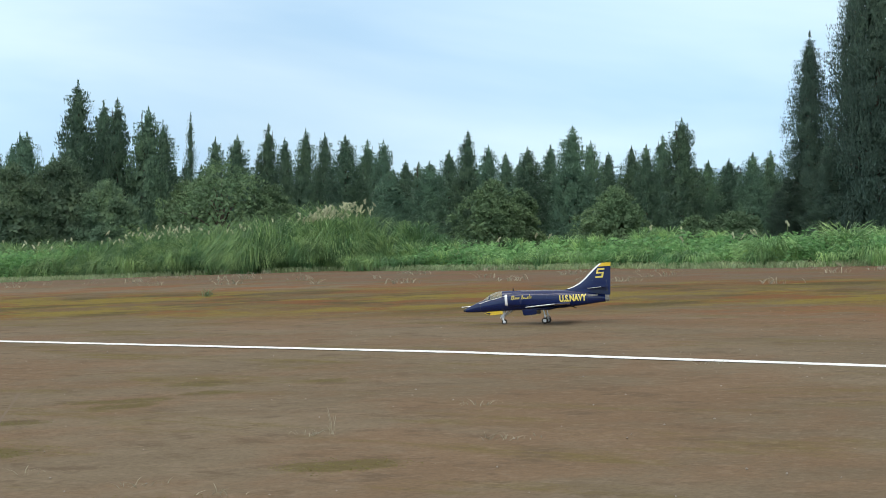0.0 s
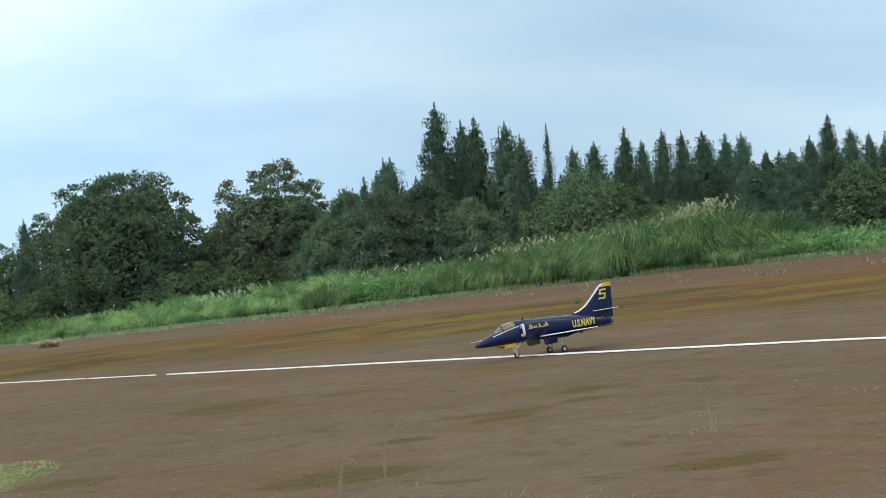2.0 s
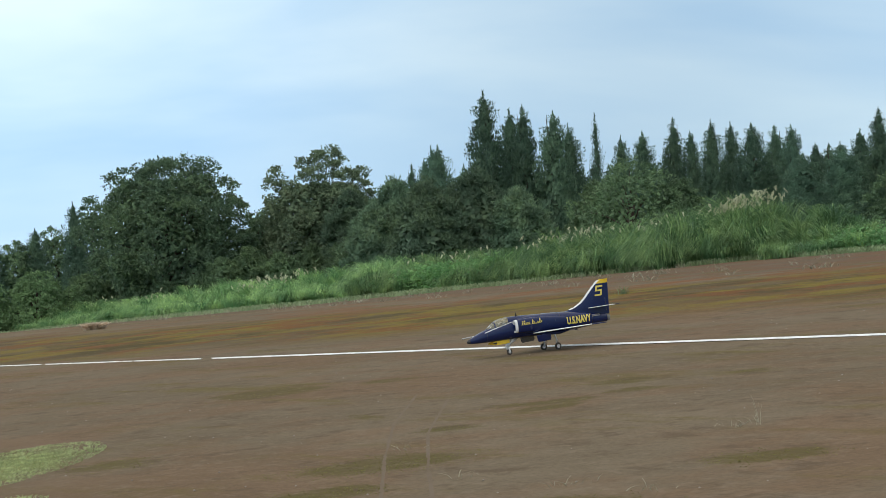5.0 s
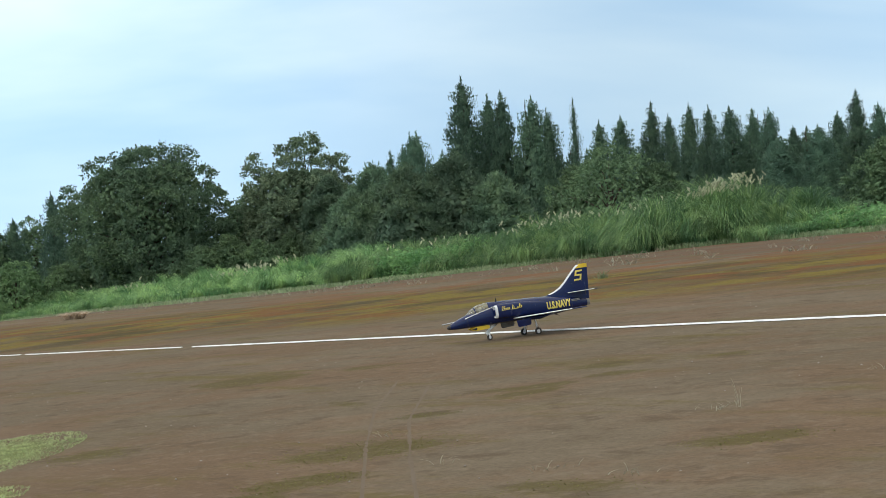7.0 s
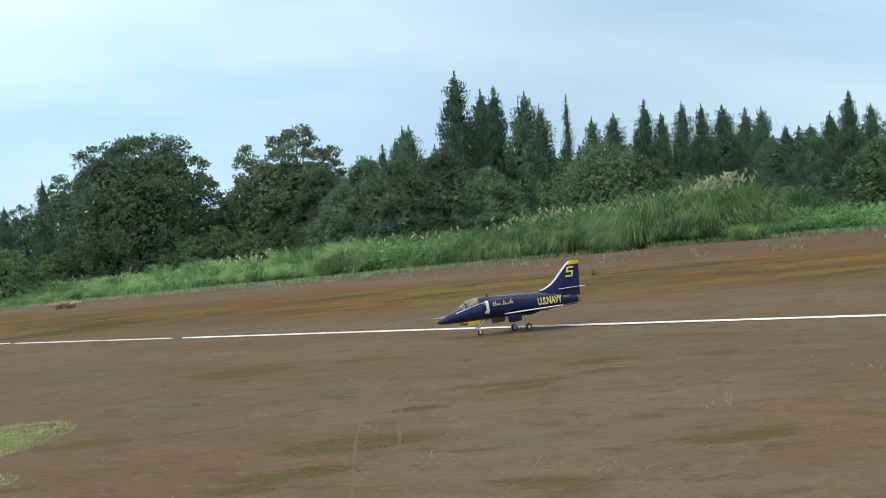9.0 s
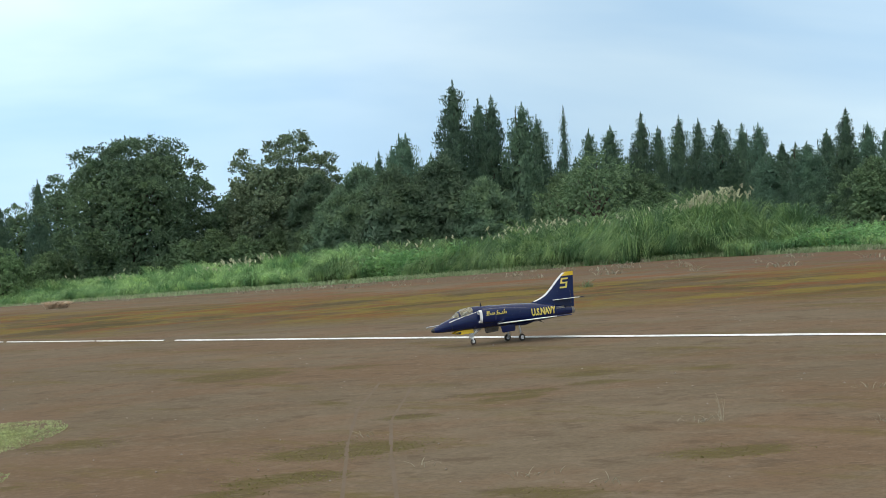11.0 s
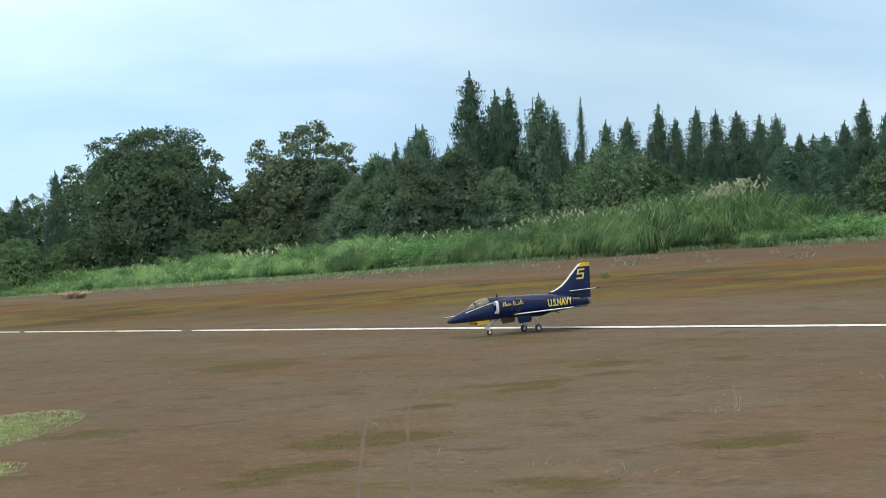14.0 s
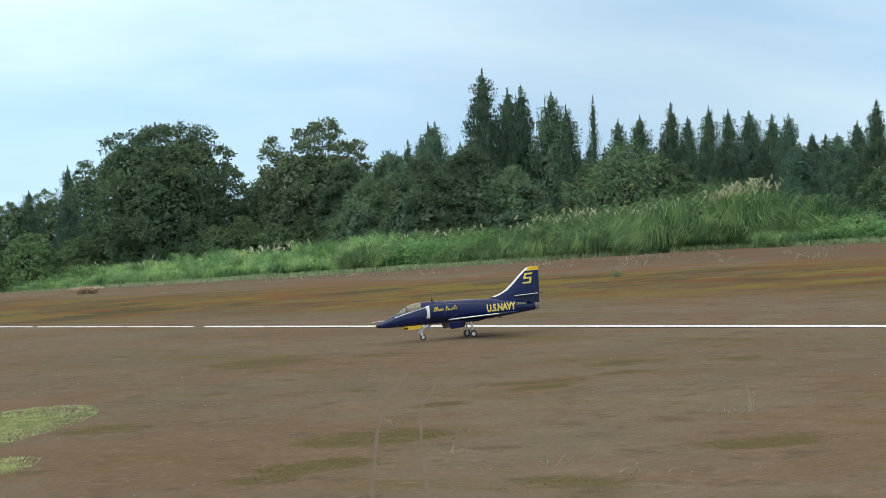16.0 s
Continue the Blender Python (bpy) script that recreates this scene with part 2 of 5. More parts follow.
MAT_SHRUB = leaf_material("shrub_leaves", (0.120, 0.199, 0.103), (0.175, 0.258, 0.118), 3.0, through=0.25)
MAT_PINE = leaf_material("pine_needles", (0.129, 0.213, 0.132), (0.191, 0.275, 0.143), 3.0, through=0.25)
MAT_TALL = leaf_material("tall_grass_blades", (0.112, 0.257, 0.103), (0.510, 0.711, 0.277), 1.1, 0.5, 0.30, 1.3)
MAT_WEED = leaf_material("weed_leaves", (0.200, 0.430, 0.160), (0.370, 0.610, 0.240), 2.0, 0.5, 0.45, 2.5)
MAT_SHORT = leaf_material("short_grass_blades", (0.242, 0.323, 0.167), (0.355, 0.427, 0.224), 4.0, 0.6, 0.35)
MAT_TURF = leaf_material("turf_blades", (0.400, 0.460, 0.210), (0.520, 0.570, 0.280), 1.0, 0.6, 0.4, 6.0)
MAT_MOSS = leaf_material("moss_blades", (0.162, 0.156, 0.045), (0.228, 0.207, 0.060), 0.8, 0.8, 0.35, 9.0)
MAT_STAIN = leaf_material("thin_moss", (0.205, 0.178, 0.055), (0.268, 0.228, 0.072), 0.8, 0.9, 0.3, 3.0)
MAT_DRY = leaf_material("dry_grass_blades", (0.460, 0.410, 0.290), (0.580, 0.530, 0.390), 3.0, 0.7, 0.4)
MAT_STRAW = leaf_material("straw", (0.640, 0.500, 0.360), (0.760, 0.620, 0.460), 2.0, 0.8, 0.3)
MAT_PLUME = leaf_material("grass_plumes", (0.520, 0.520, 0.360), (0.660, 0.670, 0.480), 3.0, 0.7, 0.5)
MAT_BARK = plain("bark", (0.055, 0.040, 0.030), 0.9, dirt=0.5, scale=6)
MAT_LIME = plain("white_line_paint", (0.86, 0.85, 0.82), 0.9, spec=0.1, dirt=0.25, scale=9)
MAT_DUST = plain("packed_dust", (0.150, 0.113, 0.078), 0.95, spec=0.05, dirt=0.6, scale=5)
MAT_STONE = plain("pale_stone", (0.28, 0.24, 0.20), 0.9, dirt=0.3)
MAT_BLUE = plain("dark_blue_paint", (0.004, 0.013, 0.072), 0.22, spec=0.42, dirt=0.02, coat=0.12)
MAT_YELLOW = plain("yellow_paint", (0.78, 0.52, 0.02), 0.35, dirt=0.06, coat=0.4)
MAT_LETTER = plain("pale_yellow_paint", (0.80, 0.64, 0.13), 0.35, dirt=0.05, coat=0.3)
MAT_WHITE = plain("white_paint", (0.80, 0.80, 0.80), 0.35, dirt=0.06, coat=0.3)
MAT_BLACK = plain("black_paint", (0.012, 0.012, 0.014), 0.5, dirt=0.08)
MAT_GREY = plain("grey_primer", (0.26, 0.25, 0.23), 0.6, dirt=0.3)
MAT_TYRE = plain("tyre_rubber", (0.022, 0.021, 0.020), 0.85, dirt=0.5)
MAT_STEEL = plain("bright_steel", (0.62, 0.62, 0.63), 0.3, 1.0, dirt=0.15)
MAT_SEAT = plain("tan_cockpit", (0.34, 0.29, 0.20), 0.7, dirt=0.2)
MAT_HILL = plain("hazy_hill", (0.30, 0.42, 0.55), 1.0, spec=0.0, dirt=0.05, scale=0.004)


def glass_material():
    m, nt, b = material("canopy_glass", 0.04)
    b.inputs["Base Color"].default_value = (0.72, 0.68, 0.52, 1)
    b.inputs["Transmission Weight"].default_value = 0.72
    b.inputs["IOR"].default_value = 1.3
    return m


MAT_GLASS = glass_material()


# ---- mesh helpers ----
def mesh_object(name, verts, faces, mat, parent=None, flat=False):
    me = bpy.data.meshes.new(name)
    me.from_pydata([tuple(v) for v in verts], [], [tuple(f) for f in faces])
    if not flat:
        me.polygons.foreach_set("use_smooth", [True] * len(me.polygons))
    me.materials.append(mat)
    me.update()
    ob = new(name, me)
    ob.parent = parent
    return ob


def part(name, bm, mat, parent, label="", flat=False):
    bmesh.ops.recalc_face_normals(bm, faces=bm.faces)
    me = bpy.data.meshes.new(name)
    bm.to_mesh(me)
    bm.free()
    if not flat:
        me.polygons.foreach_set("use_smooth", [True] * len(me.polygons))
        me.set_sharp_from_angle(angle=radians(40))
    me.materials.append(mat)
    ob = new(name, me)
    ob.parent = parent
    return tagged(ob, label)


def tube(bm, points, radii, sides=8):
    """A tapering tube along points."""
    rings = []
    for i, p in enumerate(points):
        p = Vector(p)
        a, c = Vector(points[max(i - 1, 0)]), Vector(points[min(i + 1, len(points) - 1)])
        d = (c - a).normalized()
        side = d.cross(Vector((0, 0, 1)) if abs(d.z) < 0.9 else Vector((1, 0, 0))).normalized()
        up = side.cross(d)
        rings.append([bm.verts.new(p + radii[i] * (math.cos(k) * side + math.sin(k) * up)) for k in (2 * math.pi * j / sides for j in range(sides))])
    for r, q in zip(rings, rings[1:]):
        for j in range(sides):
            bm.faces.new((r[j], r[(j + 1) % sides], q[(j + 1) % sides], q[j]))
    bm.faces.new(rings[0][::-1])
    bm.faces.new(rings[-1])


def unit(a):
    return a / np.maximum(np.linalg.norm(a, axis=-1, keepdims=True), 1e-9)


def leaves(centres, ways, lengths, widths, rng, faced=None):
    """Pointed leaves as kite-shaped faces folded along their rib: verts and faces."""
    n = len(centres)
    ways = unit(ways)
    facing = rng.normal(size=(n, 3)) if faced is None else unit(faced) + rng.normal(size=(n, 3)) * 0.45
    side = unit(np.cross(ways, facing))
    fold = np.cross(ways, side) * (widths * 0.25)[:, None]
    base, tip = centres - ways * lengths[:, None] / 2, centres + ways * lengths[:, None] / 2
    mid = centres + ways * lengths[:, None] * 0.05
    verts = np.stack([base, mid + side * widths[:, None] / 2 + fold, tip, mid - side * widths[:, None] / 2 + fold], 1).reshape(-1, 3)
    return verts, np.arange(4 * n).reshape(n, 4)


def sprays(centres, ways, lengths, widths, rng, faced):
    """Pointed sprays of needles as single tapering faces: verts and faces."""
    n = len(centres)
    ways = unit(ways)
    side = unit(np.cross(ways, unit(faced) + rng.normal(size=(n, 3)) * 0.18)) * (widths / 2)[:, None]
    base, tip = centres - ways * lengths[:, None] * 0.4, centres + ways * lengths[:, None] * 0.6
    return np.stack([base + side, tip, base - side], 1).reshape(-1, 3), np.arange(3 * n).reshape(n, 3)


def blades(bases, heights, leans, widths, rng, droop=0.6):
    """Arching grass blades in three segments. leans: how far the tip goes sideways, in metres."""
    n = len(bases)
    a = rng.uniform(0, 2 * np.pi, n)
    across = np.stack([np.cos(a), np.sin(a), np.zeros(n)], 1) * widths[:, None] / 2
    rows = []
    for k, w in ((0, 1.0), (0.45, 1.0), (0.8, 0.7), (1.0, 0.08)):
        rise = heights * (k - droop * k ** 3 * 0.55)
        c = bases + leans * k ** 1.8 + np.stack([np.zeros(n), np.zeros(n), rise], 1)
        rows += [c - across * w, c + across * w]
    verts = np.stack(rows, 1).reshape(-1, 3)
    o = np.arange(n)[:, None] * 8
    faces = np.concatenate([o + np.array([2 * j, 2 * j + 1, 2 * j + 3, 2 * j + 2]) for j in range(3)])
    return verts, faces


# ---- the field ----
# a streak's two ends x, y, x, y, its half width, how thick it grows
MOSS = ((-1.43, 13.49, 0.02, 13.61, 0.49, 1.00),
        (-1.36, 11.85, -0.71, 12.30, 0.33, 1.00),
        (1.43, 11.72, 2.29, 11.81, 0.32, 0.90),
        (-0.49, 15.73, 0.04, 15.56, 0.25, 0.60),
        (0.45, 16.50, 0.94, 17.02, 0.26, 0.70),
        (0.66, 17.27, 1.13, 17.49, 0.25, 0.70),
        (1.21, 19.09, 1.92, 18.90, 0.44, 0.60),
        (-3.34, 22.39, -1.65, 22.70, 0.94, 0.55),
        (0.20, 10.90, 0.97, 10.19, 0.30, 0.40),
        (-1.60, 11.59, -1.08, 11.41, 0.22, 0.80),
        (-1.50, 22.54, -0.53, 22.47, 0.41, 0.40),
        (0.10, 17.56, 0.90, 16.98, 0.30, 0.50),
        (2.59, 18.69, 3.08, 18.69, 0.29, 0.50),
        (1.16, 17.71, 1.88, 17.95, 0.32, 0.40),
        (-0.84, 17.08, -1.24, 18.32, 0.19, 0.30),
        (-3.50, 15.40, -2.60, 15.50, 0.50, 0.45),
        (-3.30, 12.70, -2.70, 12.74, 0.30, 0.20))
TURF = ((-5.05, 15.85, -3.68, 15.60, 1.60, 1.50),
        (-3.85, 13.10, -3.22, 12.95, 0.50, 1.20))


def build_ground():
    """One sheet, close-meshed over the field, that reaches the horizon."""
    xs = np.concatenate([-np.geomspace(2500, 45, 14), np.arange(-44, -6, 0.8), np.arange(-6, 8, 0.16), np.arange(8, 60.1, 0.7), np.geomspace(61, 2500, 14)])
    ys = np.concatenate([-np.geomspace(2000, 12, 10), np.arange(-10, 4, 1.5), np.arange(4, 9, 0.5), np.arange(9, 25, 0.2), np.arange(25, 40, 0.4), np.arange(40, 130, 1.0), np.geomspace(131, 4500, 16)])
    gx, gy = np.meshgrid(xs, ys)
    gz = ground_z(gx, gy)
    for i in range(gz.shape[0]):
        if 4 < ys[i] < 130:
            for j in range(gz.shape[1]):
                if -44 < xs[j] < 60:
                    gz[i, j] += unevenness(xs[j], ys[i])
    nx = len(xs)
    idx = np.arange(len(ys) * nx).reshape(len(ys), nx)
    faces = np.stack([idx[:-1, :-1], idx[:-1, 1:], idx[1:, 1:], idx[1:, :-1]], -1).reshape(-1, 4)
    ob = mesh_object("ground", np.stack([gx, gy, gz], -1).reshape(-1, 3), faces, MAT_DIRT)
    for layer, rows in (("moss_cover", MOSS), ("turf_cover", TURF)):
        cover = np.zeros(gx.shape)
        for x0, y0, x1, y1, half, thick in rows:
            ends = Vector((x1 - x0, y1 - y0))
            a, d = ends.length / 2 + 0.1, ends.normalized()
            dx, dy = gx - (x0 + x1) / 2, gy - (y0 + y1) / 2
            r = np.hypot((dx * d.x + dy * d.y) / (a * 1.35), (-dx * d.y + dy * d.x) / (half * 1.6))
            cover = np.maximum(cover, (1 - smooth(0.15, 1.25, r)) * min(1.0, 0.66 + 0.42 * thick))
        ob.data.attributes.new(layer, "FLOAT", "POINT").data.foreach_set("value", cover.ravel().astype(np.float32))
    return tagged(ob, "bare brown dirt airfield with yellow-olive moss streaks", "ground", kind="structure")


def build_line():
    """The chalk line: strokes with ragged edges and worn gaps, 4 mm and more over the dirt."""
    bends = ((-34.0, 69.0), (-9.75, 39.45), (-0.3, 28.1), (4.85, 21.75), (8.16, 17.0), (15.0, 7.2))
    pts, dist = [Vector(p) for p in bends], [0.0]
    for a, c in zip(pts, pts[1:]):
        dist.append(dist[-1] + (c - a).length)
    xs, ys = [p.x for p in pts], [p.y for p in pts]
    rng = np.random.default_rng(3)
    gaps = LINE_GAPS
    line = tagged(new("white_line"), "worn white chalk line on brown dirt", "line", kind="structure")
    cuts = [0.0] + [g for pair in gaps for g in pair] + [dist[-1]]
    for a, c in zip(cuts[::2], cuts[1::2]):
        k = np.linspace(a, c, max(3, int((c - a) / 0.12)))
        px, py = np.interp(k, dist, xs), np.interp(k, dist, ys)
        tx, ty = np.gradient(px), np.gradient(py)
        ln = np.hypot(tx, ty)
        nxv, nyv = -ty / ln, tx / ln
        half = LINE_WIDTH / 2 * np.interp(k, (36, 45.8, 46.4), (0.45, 0.55, 1.0))
        wob = 0.018 * np.array([noise.noise((q * 0.8, 0, 4)) for q in k])
        e1 = half + wob + rng.normal(size=len(k)) * 0.008
        e2 = half - wob + rng.normal(size=len(k)) * 0.008
        e1[[0, -1]] *= 0.5
        e2[[0, -1]] *= 0.5
        rows = []
        for e, up in ((e1, 0.006), (e1 * 0.85, 0.022), (-e2 * 0.85, 0.022), (-e2, 0.006)):
            x, y = px + nxv * e, py + nyv * e
            rows.append(np.stack([x, y, ground_z(x, y) + up], 1))
        n = len(k)
        verts = np.concatenate(rows)
        faces = [(r * n + i, r * n + i + 1, (r + 1) * n + i + 1, (r + 1) * n + i) for r in range(3) for i in range(n - 1)]
        mesh_object("chalk_stroke", verts, faces, MAT_LIME, line)
    return line


LINE_WIDTH = 0.090
LINE_GAPS = ((39.5, 39.68), (43.3, 43.38), (45.85, 46.2))


def build_hills():
    """Hazy hills on the horizon; the haze is put into their blue colour."""
    a = np.linspace(-0.9, 0.9, 90)
    h = 60 + 70 * np.exp(-((a - 0.36) / 0.16) ** 2) + 22 * np.array([noise.noise((q * 6, 1, 0)) for q in a]) + 9 * np.array([noise.noise((q * 30, 3, 0)) for q in a])
    rows = [np.stack([3000 * np.sin(a), 3000 * np.cos(a), h * 0 - 30], 1), np.stack([3300 * np.sin(a), 3300 * np.cos(a), h], 1), np.stack([3900 * np.sin(a), 3900 * np.cos(a), h * 0 - 30], 1)]
    n = len(a)
    faces = [(r * n + i, r * n + i + 1, (r + 1) * n + i + 1, (r + 1) * n + i) for r in range(2) for i in range(n - 1)]
    return tagged(mesh_object("backdrop_hills", np.concatenate(rows), faces, MAT_HILL), "distant hazy blue hills beyond the woods", "hills", kind="structure")


build_ground()
build_line()
build_hills()


# ---- woods ----
def grow_trunk(bm, height, radius, rng, limbs=()):
    sway = rng.normal(size=2) * 0.02 * height
    pts = [(sway[0] * k * k, sway[1] * k * k, height * k) for k in (0, 0.25, 0.5, 0.75, 1.0)]
    tube(bm, pts, [radius * 1.35, radius, radius * 0.75, radius * 0.45, radius * 0.08], 8)
    for end in limbs:
        z0 = min(height * 0.7, max(0.25 * height, end[2] * 0.5))
        a = Vector((0, 0, z0))
        c = Vector(end)
        tube(bm, [a, a.lerp(c, 0.5) + Vector((0, 0, 0.06 * height)), c], [radius * 0.5, radius * 0.3, radius * 0.06], 5)


def thing(name, label, category, group=""):
    return tagged(new(name), label, category, group)


def cedar(seed, sparse=False, far=False, near=False):
    """A Japanese cedar 10 m high and 2.5 m wide: plumes of needle sprays over a pointed crown, round a straight stem."""
    rng = np.random.default_rng(seed)
    tree = thing("cedar_tree", "tall dark cedar tree beside the field, its colour without haze" if near else "dark green cedar tree with a pointed ragged crown", "tree", "cedar wood")
    bm = bmesh.new()
    plumes, m = (150, 26) if sparse else (150, 20) if far else (230, 155) if near else (115, 125)
    k = (np.arange(plumes) + rng.uniform(0, 1, plumes)) / plumes
    h = 0.02 + 0.965 * (1 - (1 - k) ** 0.62)
    az = np.arange(plumes) * 2.399 + rng.normal(size=plumes) * 0.35
    body = 1 - np.exp(-(3.4 if near else 3.7) * (1 - h))
    lumps = 1 + 0.13 * np.sin(h * 31 + 2 * az + rng.uniform(0, 6)) + 0.21 * rng.normal(size=plumes)
    reach = 1.22 * body * np.clip(lumps, 0.66, 1.20) * (0.8 if sparse else 1.0)
    if near:
        reach *= 1.1 + 0.14 * np.sin(h * 60 + az)
    out_ = np.stack([np.cos(az), np.sin(az), np.zeros(plumes)], 1)
    foot = np.stack([0 * h, 0 * h, 10 * h], 1)
    tip = foot + out_ * reach[:, None] + np.stack([0 * h, 0 * h, 0.30 * reach], 1)
    for i in range(0, plumes, 4):
        tube(bm, [foot[i] - np.array([0, 0, 0.15]), tip[i] * 0.9 + foot[i] * 0.1], [0.035, 0.008], 4)
    size = (0.36 if near else 0.44 if not far else 0.40) * (0.35 + 0.65 * np.minimum(1, reach / 0.8)) * rng.uniform(0.75, 1.3, plumes)
    rep_ = lambda a: np.repeat(a, m, 0)
    off = np.clip(rng.normal(size=(plumes * m, 3)), -1.25, 1.25) * np.array([0.60, 0.60, 0.74])
    cs = rep_(tip - out_ * (0.25 * size)[:, None]) + off * rep_(size)[:, None]
    ws = rep_(out_) * 0.22 + np.array([0, 0, 1.0]) + off * 0.22 + rng.normal(size=off.shape) * 0.28
    nr = off * 0.6 + rep_(out_) * 0.7 + np.array([0, 0, 0.35])
    grown = rep_(0.45 + 0.55 * np.minimum(1, reach / 0.8)) * (0.46 if near else 1.15 if far else 0.78)
    ls, wd = rng.uniform(0.16, 0.30, len(cs)) * grown, rng.uniform(0.08, 0.15, len(cs)) * grown
    # inner foliage, which keeps the crown from being seen through
    n = 260 if far else 500
    hi = rng.uniform(0.02, 0.93, n)
    a = rng.uniform(0, 6.28, n)
    ri = 1.1 * (1 - np.exp(-4.0 * (1 - hi))) * rng.uniform(0.25, 0.72, n) * (0.6 if sparse else 1.0)
    cs = np.concatenate([cs, np.stack([ri * np.cos(a), ri * np.sin(a), 10 * hi], 1)])
    ws = np.concatenate([ws, rng.normal(size=(n, 3)) * 0.4 + np.array([0, 0, 1.0])])
    nr = np.concatenate([nr, np.stack([np.cos(a), np.sin(a), 0 * a], 1)])
    ls, wd = np.concatenate([ls, rng.uniform(0.4, 0.7, n)]), np.concatenate([wd, rng.uniform(0.25, 0.4, n) * (0.5 if sparse else 1.0)])
    # the leading shoot
    n = 34
    z = rng.uniform(9.5, 10.1, n)
    cs = np.concatenate([cs, np.stack([rng.normal(size=n) * 0.10 * (10.2 - z), rng.normal(size=n) * 0.10 * (10.2 - z), z], 1)])
    nr, ws = np.concatenate([nr, rng.normal(size=(n, 3))]), np.concatenate([ws, np.array([0, 0, 1.0]) + rng.normal(size=(n, 3)) * 0.25])
    ls, wd = np.concatenate([ls, rng.uniform(0.2, 0.34, n)]), np.concatenate([wd, rng.uniform(0.04, 0.08, n)])
    grow_trunk(bm, 9.6, 0.16, rng)
    part("trunk", bm, MAT_BARK, tree)
    v, f = sprays(cs, ws, ls, wd, rng, nr)
    mesh_object("crown", v, f, MAT_NEAR_CEDAR if near else MAT_HAZED_CEDAR, tree, True)
    return tree


DOME = ((0, 0.86), (0.2, 1.0), (0.5, 1.0), (0.72, 0.90), (0.86, 0.72), (0.95, 0.50), (1, 0.20))
MOUND = ((0, 1.0), (0.35, 0.95), (0.6, 0.8), (0.8, 0.58), (0.93, 0.34), (1, 0.08))


def leafy(seed, name, label, category, height, width, mat, lobes, count, leaf=0.2, shape=DOME, lobe=0.1, flat_=0.85, ragged=0.08, open_top=0.0, needles=False, group=""):
    """A crown of leaf clumps over an uneven outline, on limbs; lobe: a clump's radius as a share of the width."""
    rng = np.random.default_rng(seed)
    tree = thing(name, label, category, group)
    qs = (np.arange(lobes) + rng.uniform(0.1, 0.9, lobes)) / lobes
    az = np.arange(lobes) * 2.399 + rng.uniform(-0.4, 0.4, lobes)
    rad = width * lobe * rng.uniform(0.65, 1.4, lobes)
    ring = np.interp(qs, [p[0] for p in shape], [p[1] for p in shape]) * width / 2
    bulge = np.array([noise.noise((math.cos(a) * 1.6, math.sin(a) * 1.6, q * 3 + seed)) for a, q in zip(az, qs)])
    dist = np.maximum(0, ring * (1 + ragged * rng.normal(size=lobes) + 0.22 * bulge) - rad * 0.7)
    z = np.maximum(rad * flat_ * 0.6, height * (qs + 0.03 * rng.normal(size=lobes)) - rad * flat_ * 0.8)
    heart = np.stack([dist * np.cos(az), dist * np.sin(az), z], 1)
    outward = unit(np.stack([np.cos(az), np.sin(az), np.clip((qs - 0.35) * 1.7, 0.05, 2.0)], 1))
    stay = (qs < 0.72) | (rng.random(lobes) > open_top)
    heart, outward, rad = heart[stay], outward[stay], rad[stay]
    per = max(5, int(count / len(heart) / 10))
    n = len(heart) * per
    d = unit(rng.normal(size=(n, 3)) + np.repeat(outward, per, 0) * 0.8 + np.array([0, 0, 0.35]))
    tuft = np.repeat(heart, per, 0) + d * (np.repeat(rad, per) * rng.uniform(0.6, 1.12, n))[:, None] * np.array([1, 1, flat_])
    off = np.clip(rng.normal(size=(n * 10, 3)), -1.8, 1.8)
    cs = np.repeat(tuft, 10, 0) + off * leaf * (np.array([0.75, 0.75, 0.85]) if needles else np.array([0.9, 0.9, 0.6]))
    dd = np.repeat(d, 10, 0)
    ws = dd * 0.5 + off * 0.3 + rng.normal(size=cs.shape) * 0.45 + np.array([0, 0, 0.4 if needles else 0.0])
    nr = dd * 0.8 + off * 0.35 + np.array([0, 0, 0.5])
    ls = rng.uniform(0.7, 1.5, len(cs)) * leaf
    wd = ls * (rng.uniform(0.3, 0.5, len(cs)) if needles else rng.uniform(0.55, 0.8, len(cs)))
    # inner leaves
    n = int(count * 0.20)
    q = rng.uniform(0.03, 0.9 - 0.25 * open_top, n)
    a = rng.uniform(0, 6.28, n)
    ri = np.interp(q, [p[0] for p in shape], [p[1] for p in shape]) * width / 2 * np.sqrt(rng.uniform(0.1, 0.74, n))
    cs = np.concatenate([cs, np.stack([ri * np.cos(a), ri * np.sin(a), q * height * 0.93], 1)])
    ws = np.concatenate([ws, rng.normal(size=(n, 3))])
    nr = np.concatenate([nr, np.stack([np.cos(a), np.sin(a), 0.3 + 0 * a], 1)])
    ls, wd = np.concatenate([ls, rng.uniform(1.8, 3.0, n) * leaf]), np.concatenate([wd, rng.uniform(1.4, 2.2, n) * leaf])
    keep = cs[:, 2] > 0.04
    cs, ws, nr, ls, wd = cs[keep], ws[keep], nr[keep], ls[keep], wd[keep]
    bm = bmesh.new()
    grow_trunk(bm, height * 0.75, 0.018 * height + 0.03, rng, [tuple(c) for c in heart[::3]])
    part("trunk", bm, MAT_BARK, tree)
    v, f = sprays(cs, ws, ls, wd, rng, nr) if needles else leaves(cs, ws, ls, wd, rng, nr)
    mesh_object("crown", v, f, mat, tree, True)
    return tree


def set_at(ob, x, y, turn, sx, sz, sink=0.05):
    ob.matrix_basis = Matrix.LocRotScale((x, y, float(ground_z(x, y)) - sink), Euler((0, 0, turn)), (sx, sx, sz))
    return ob


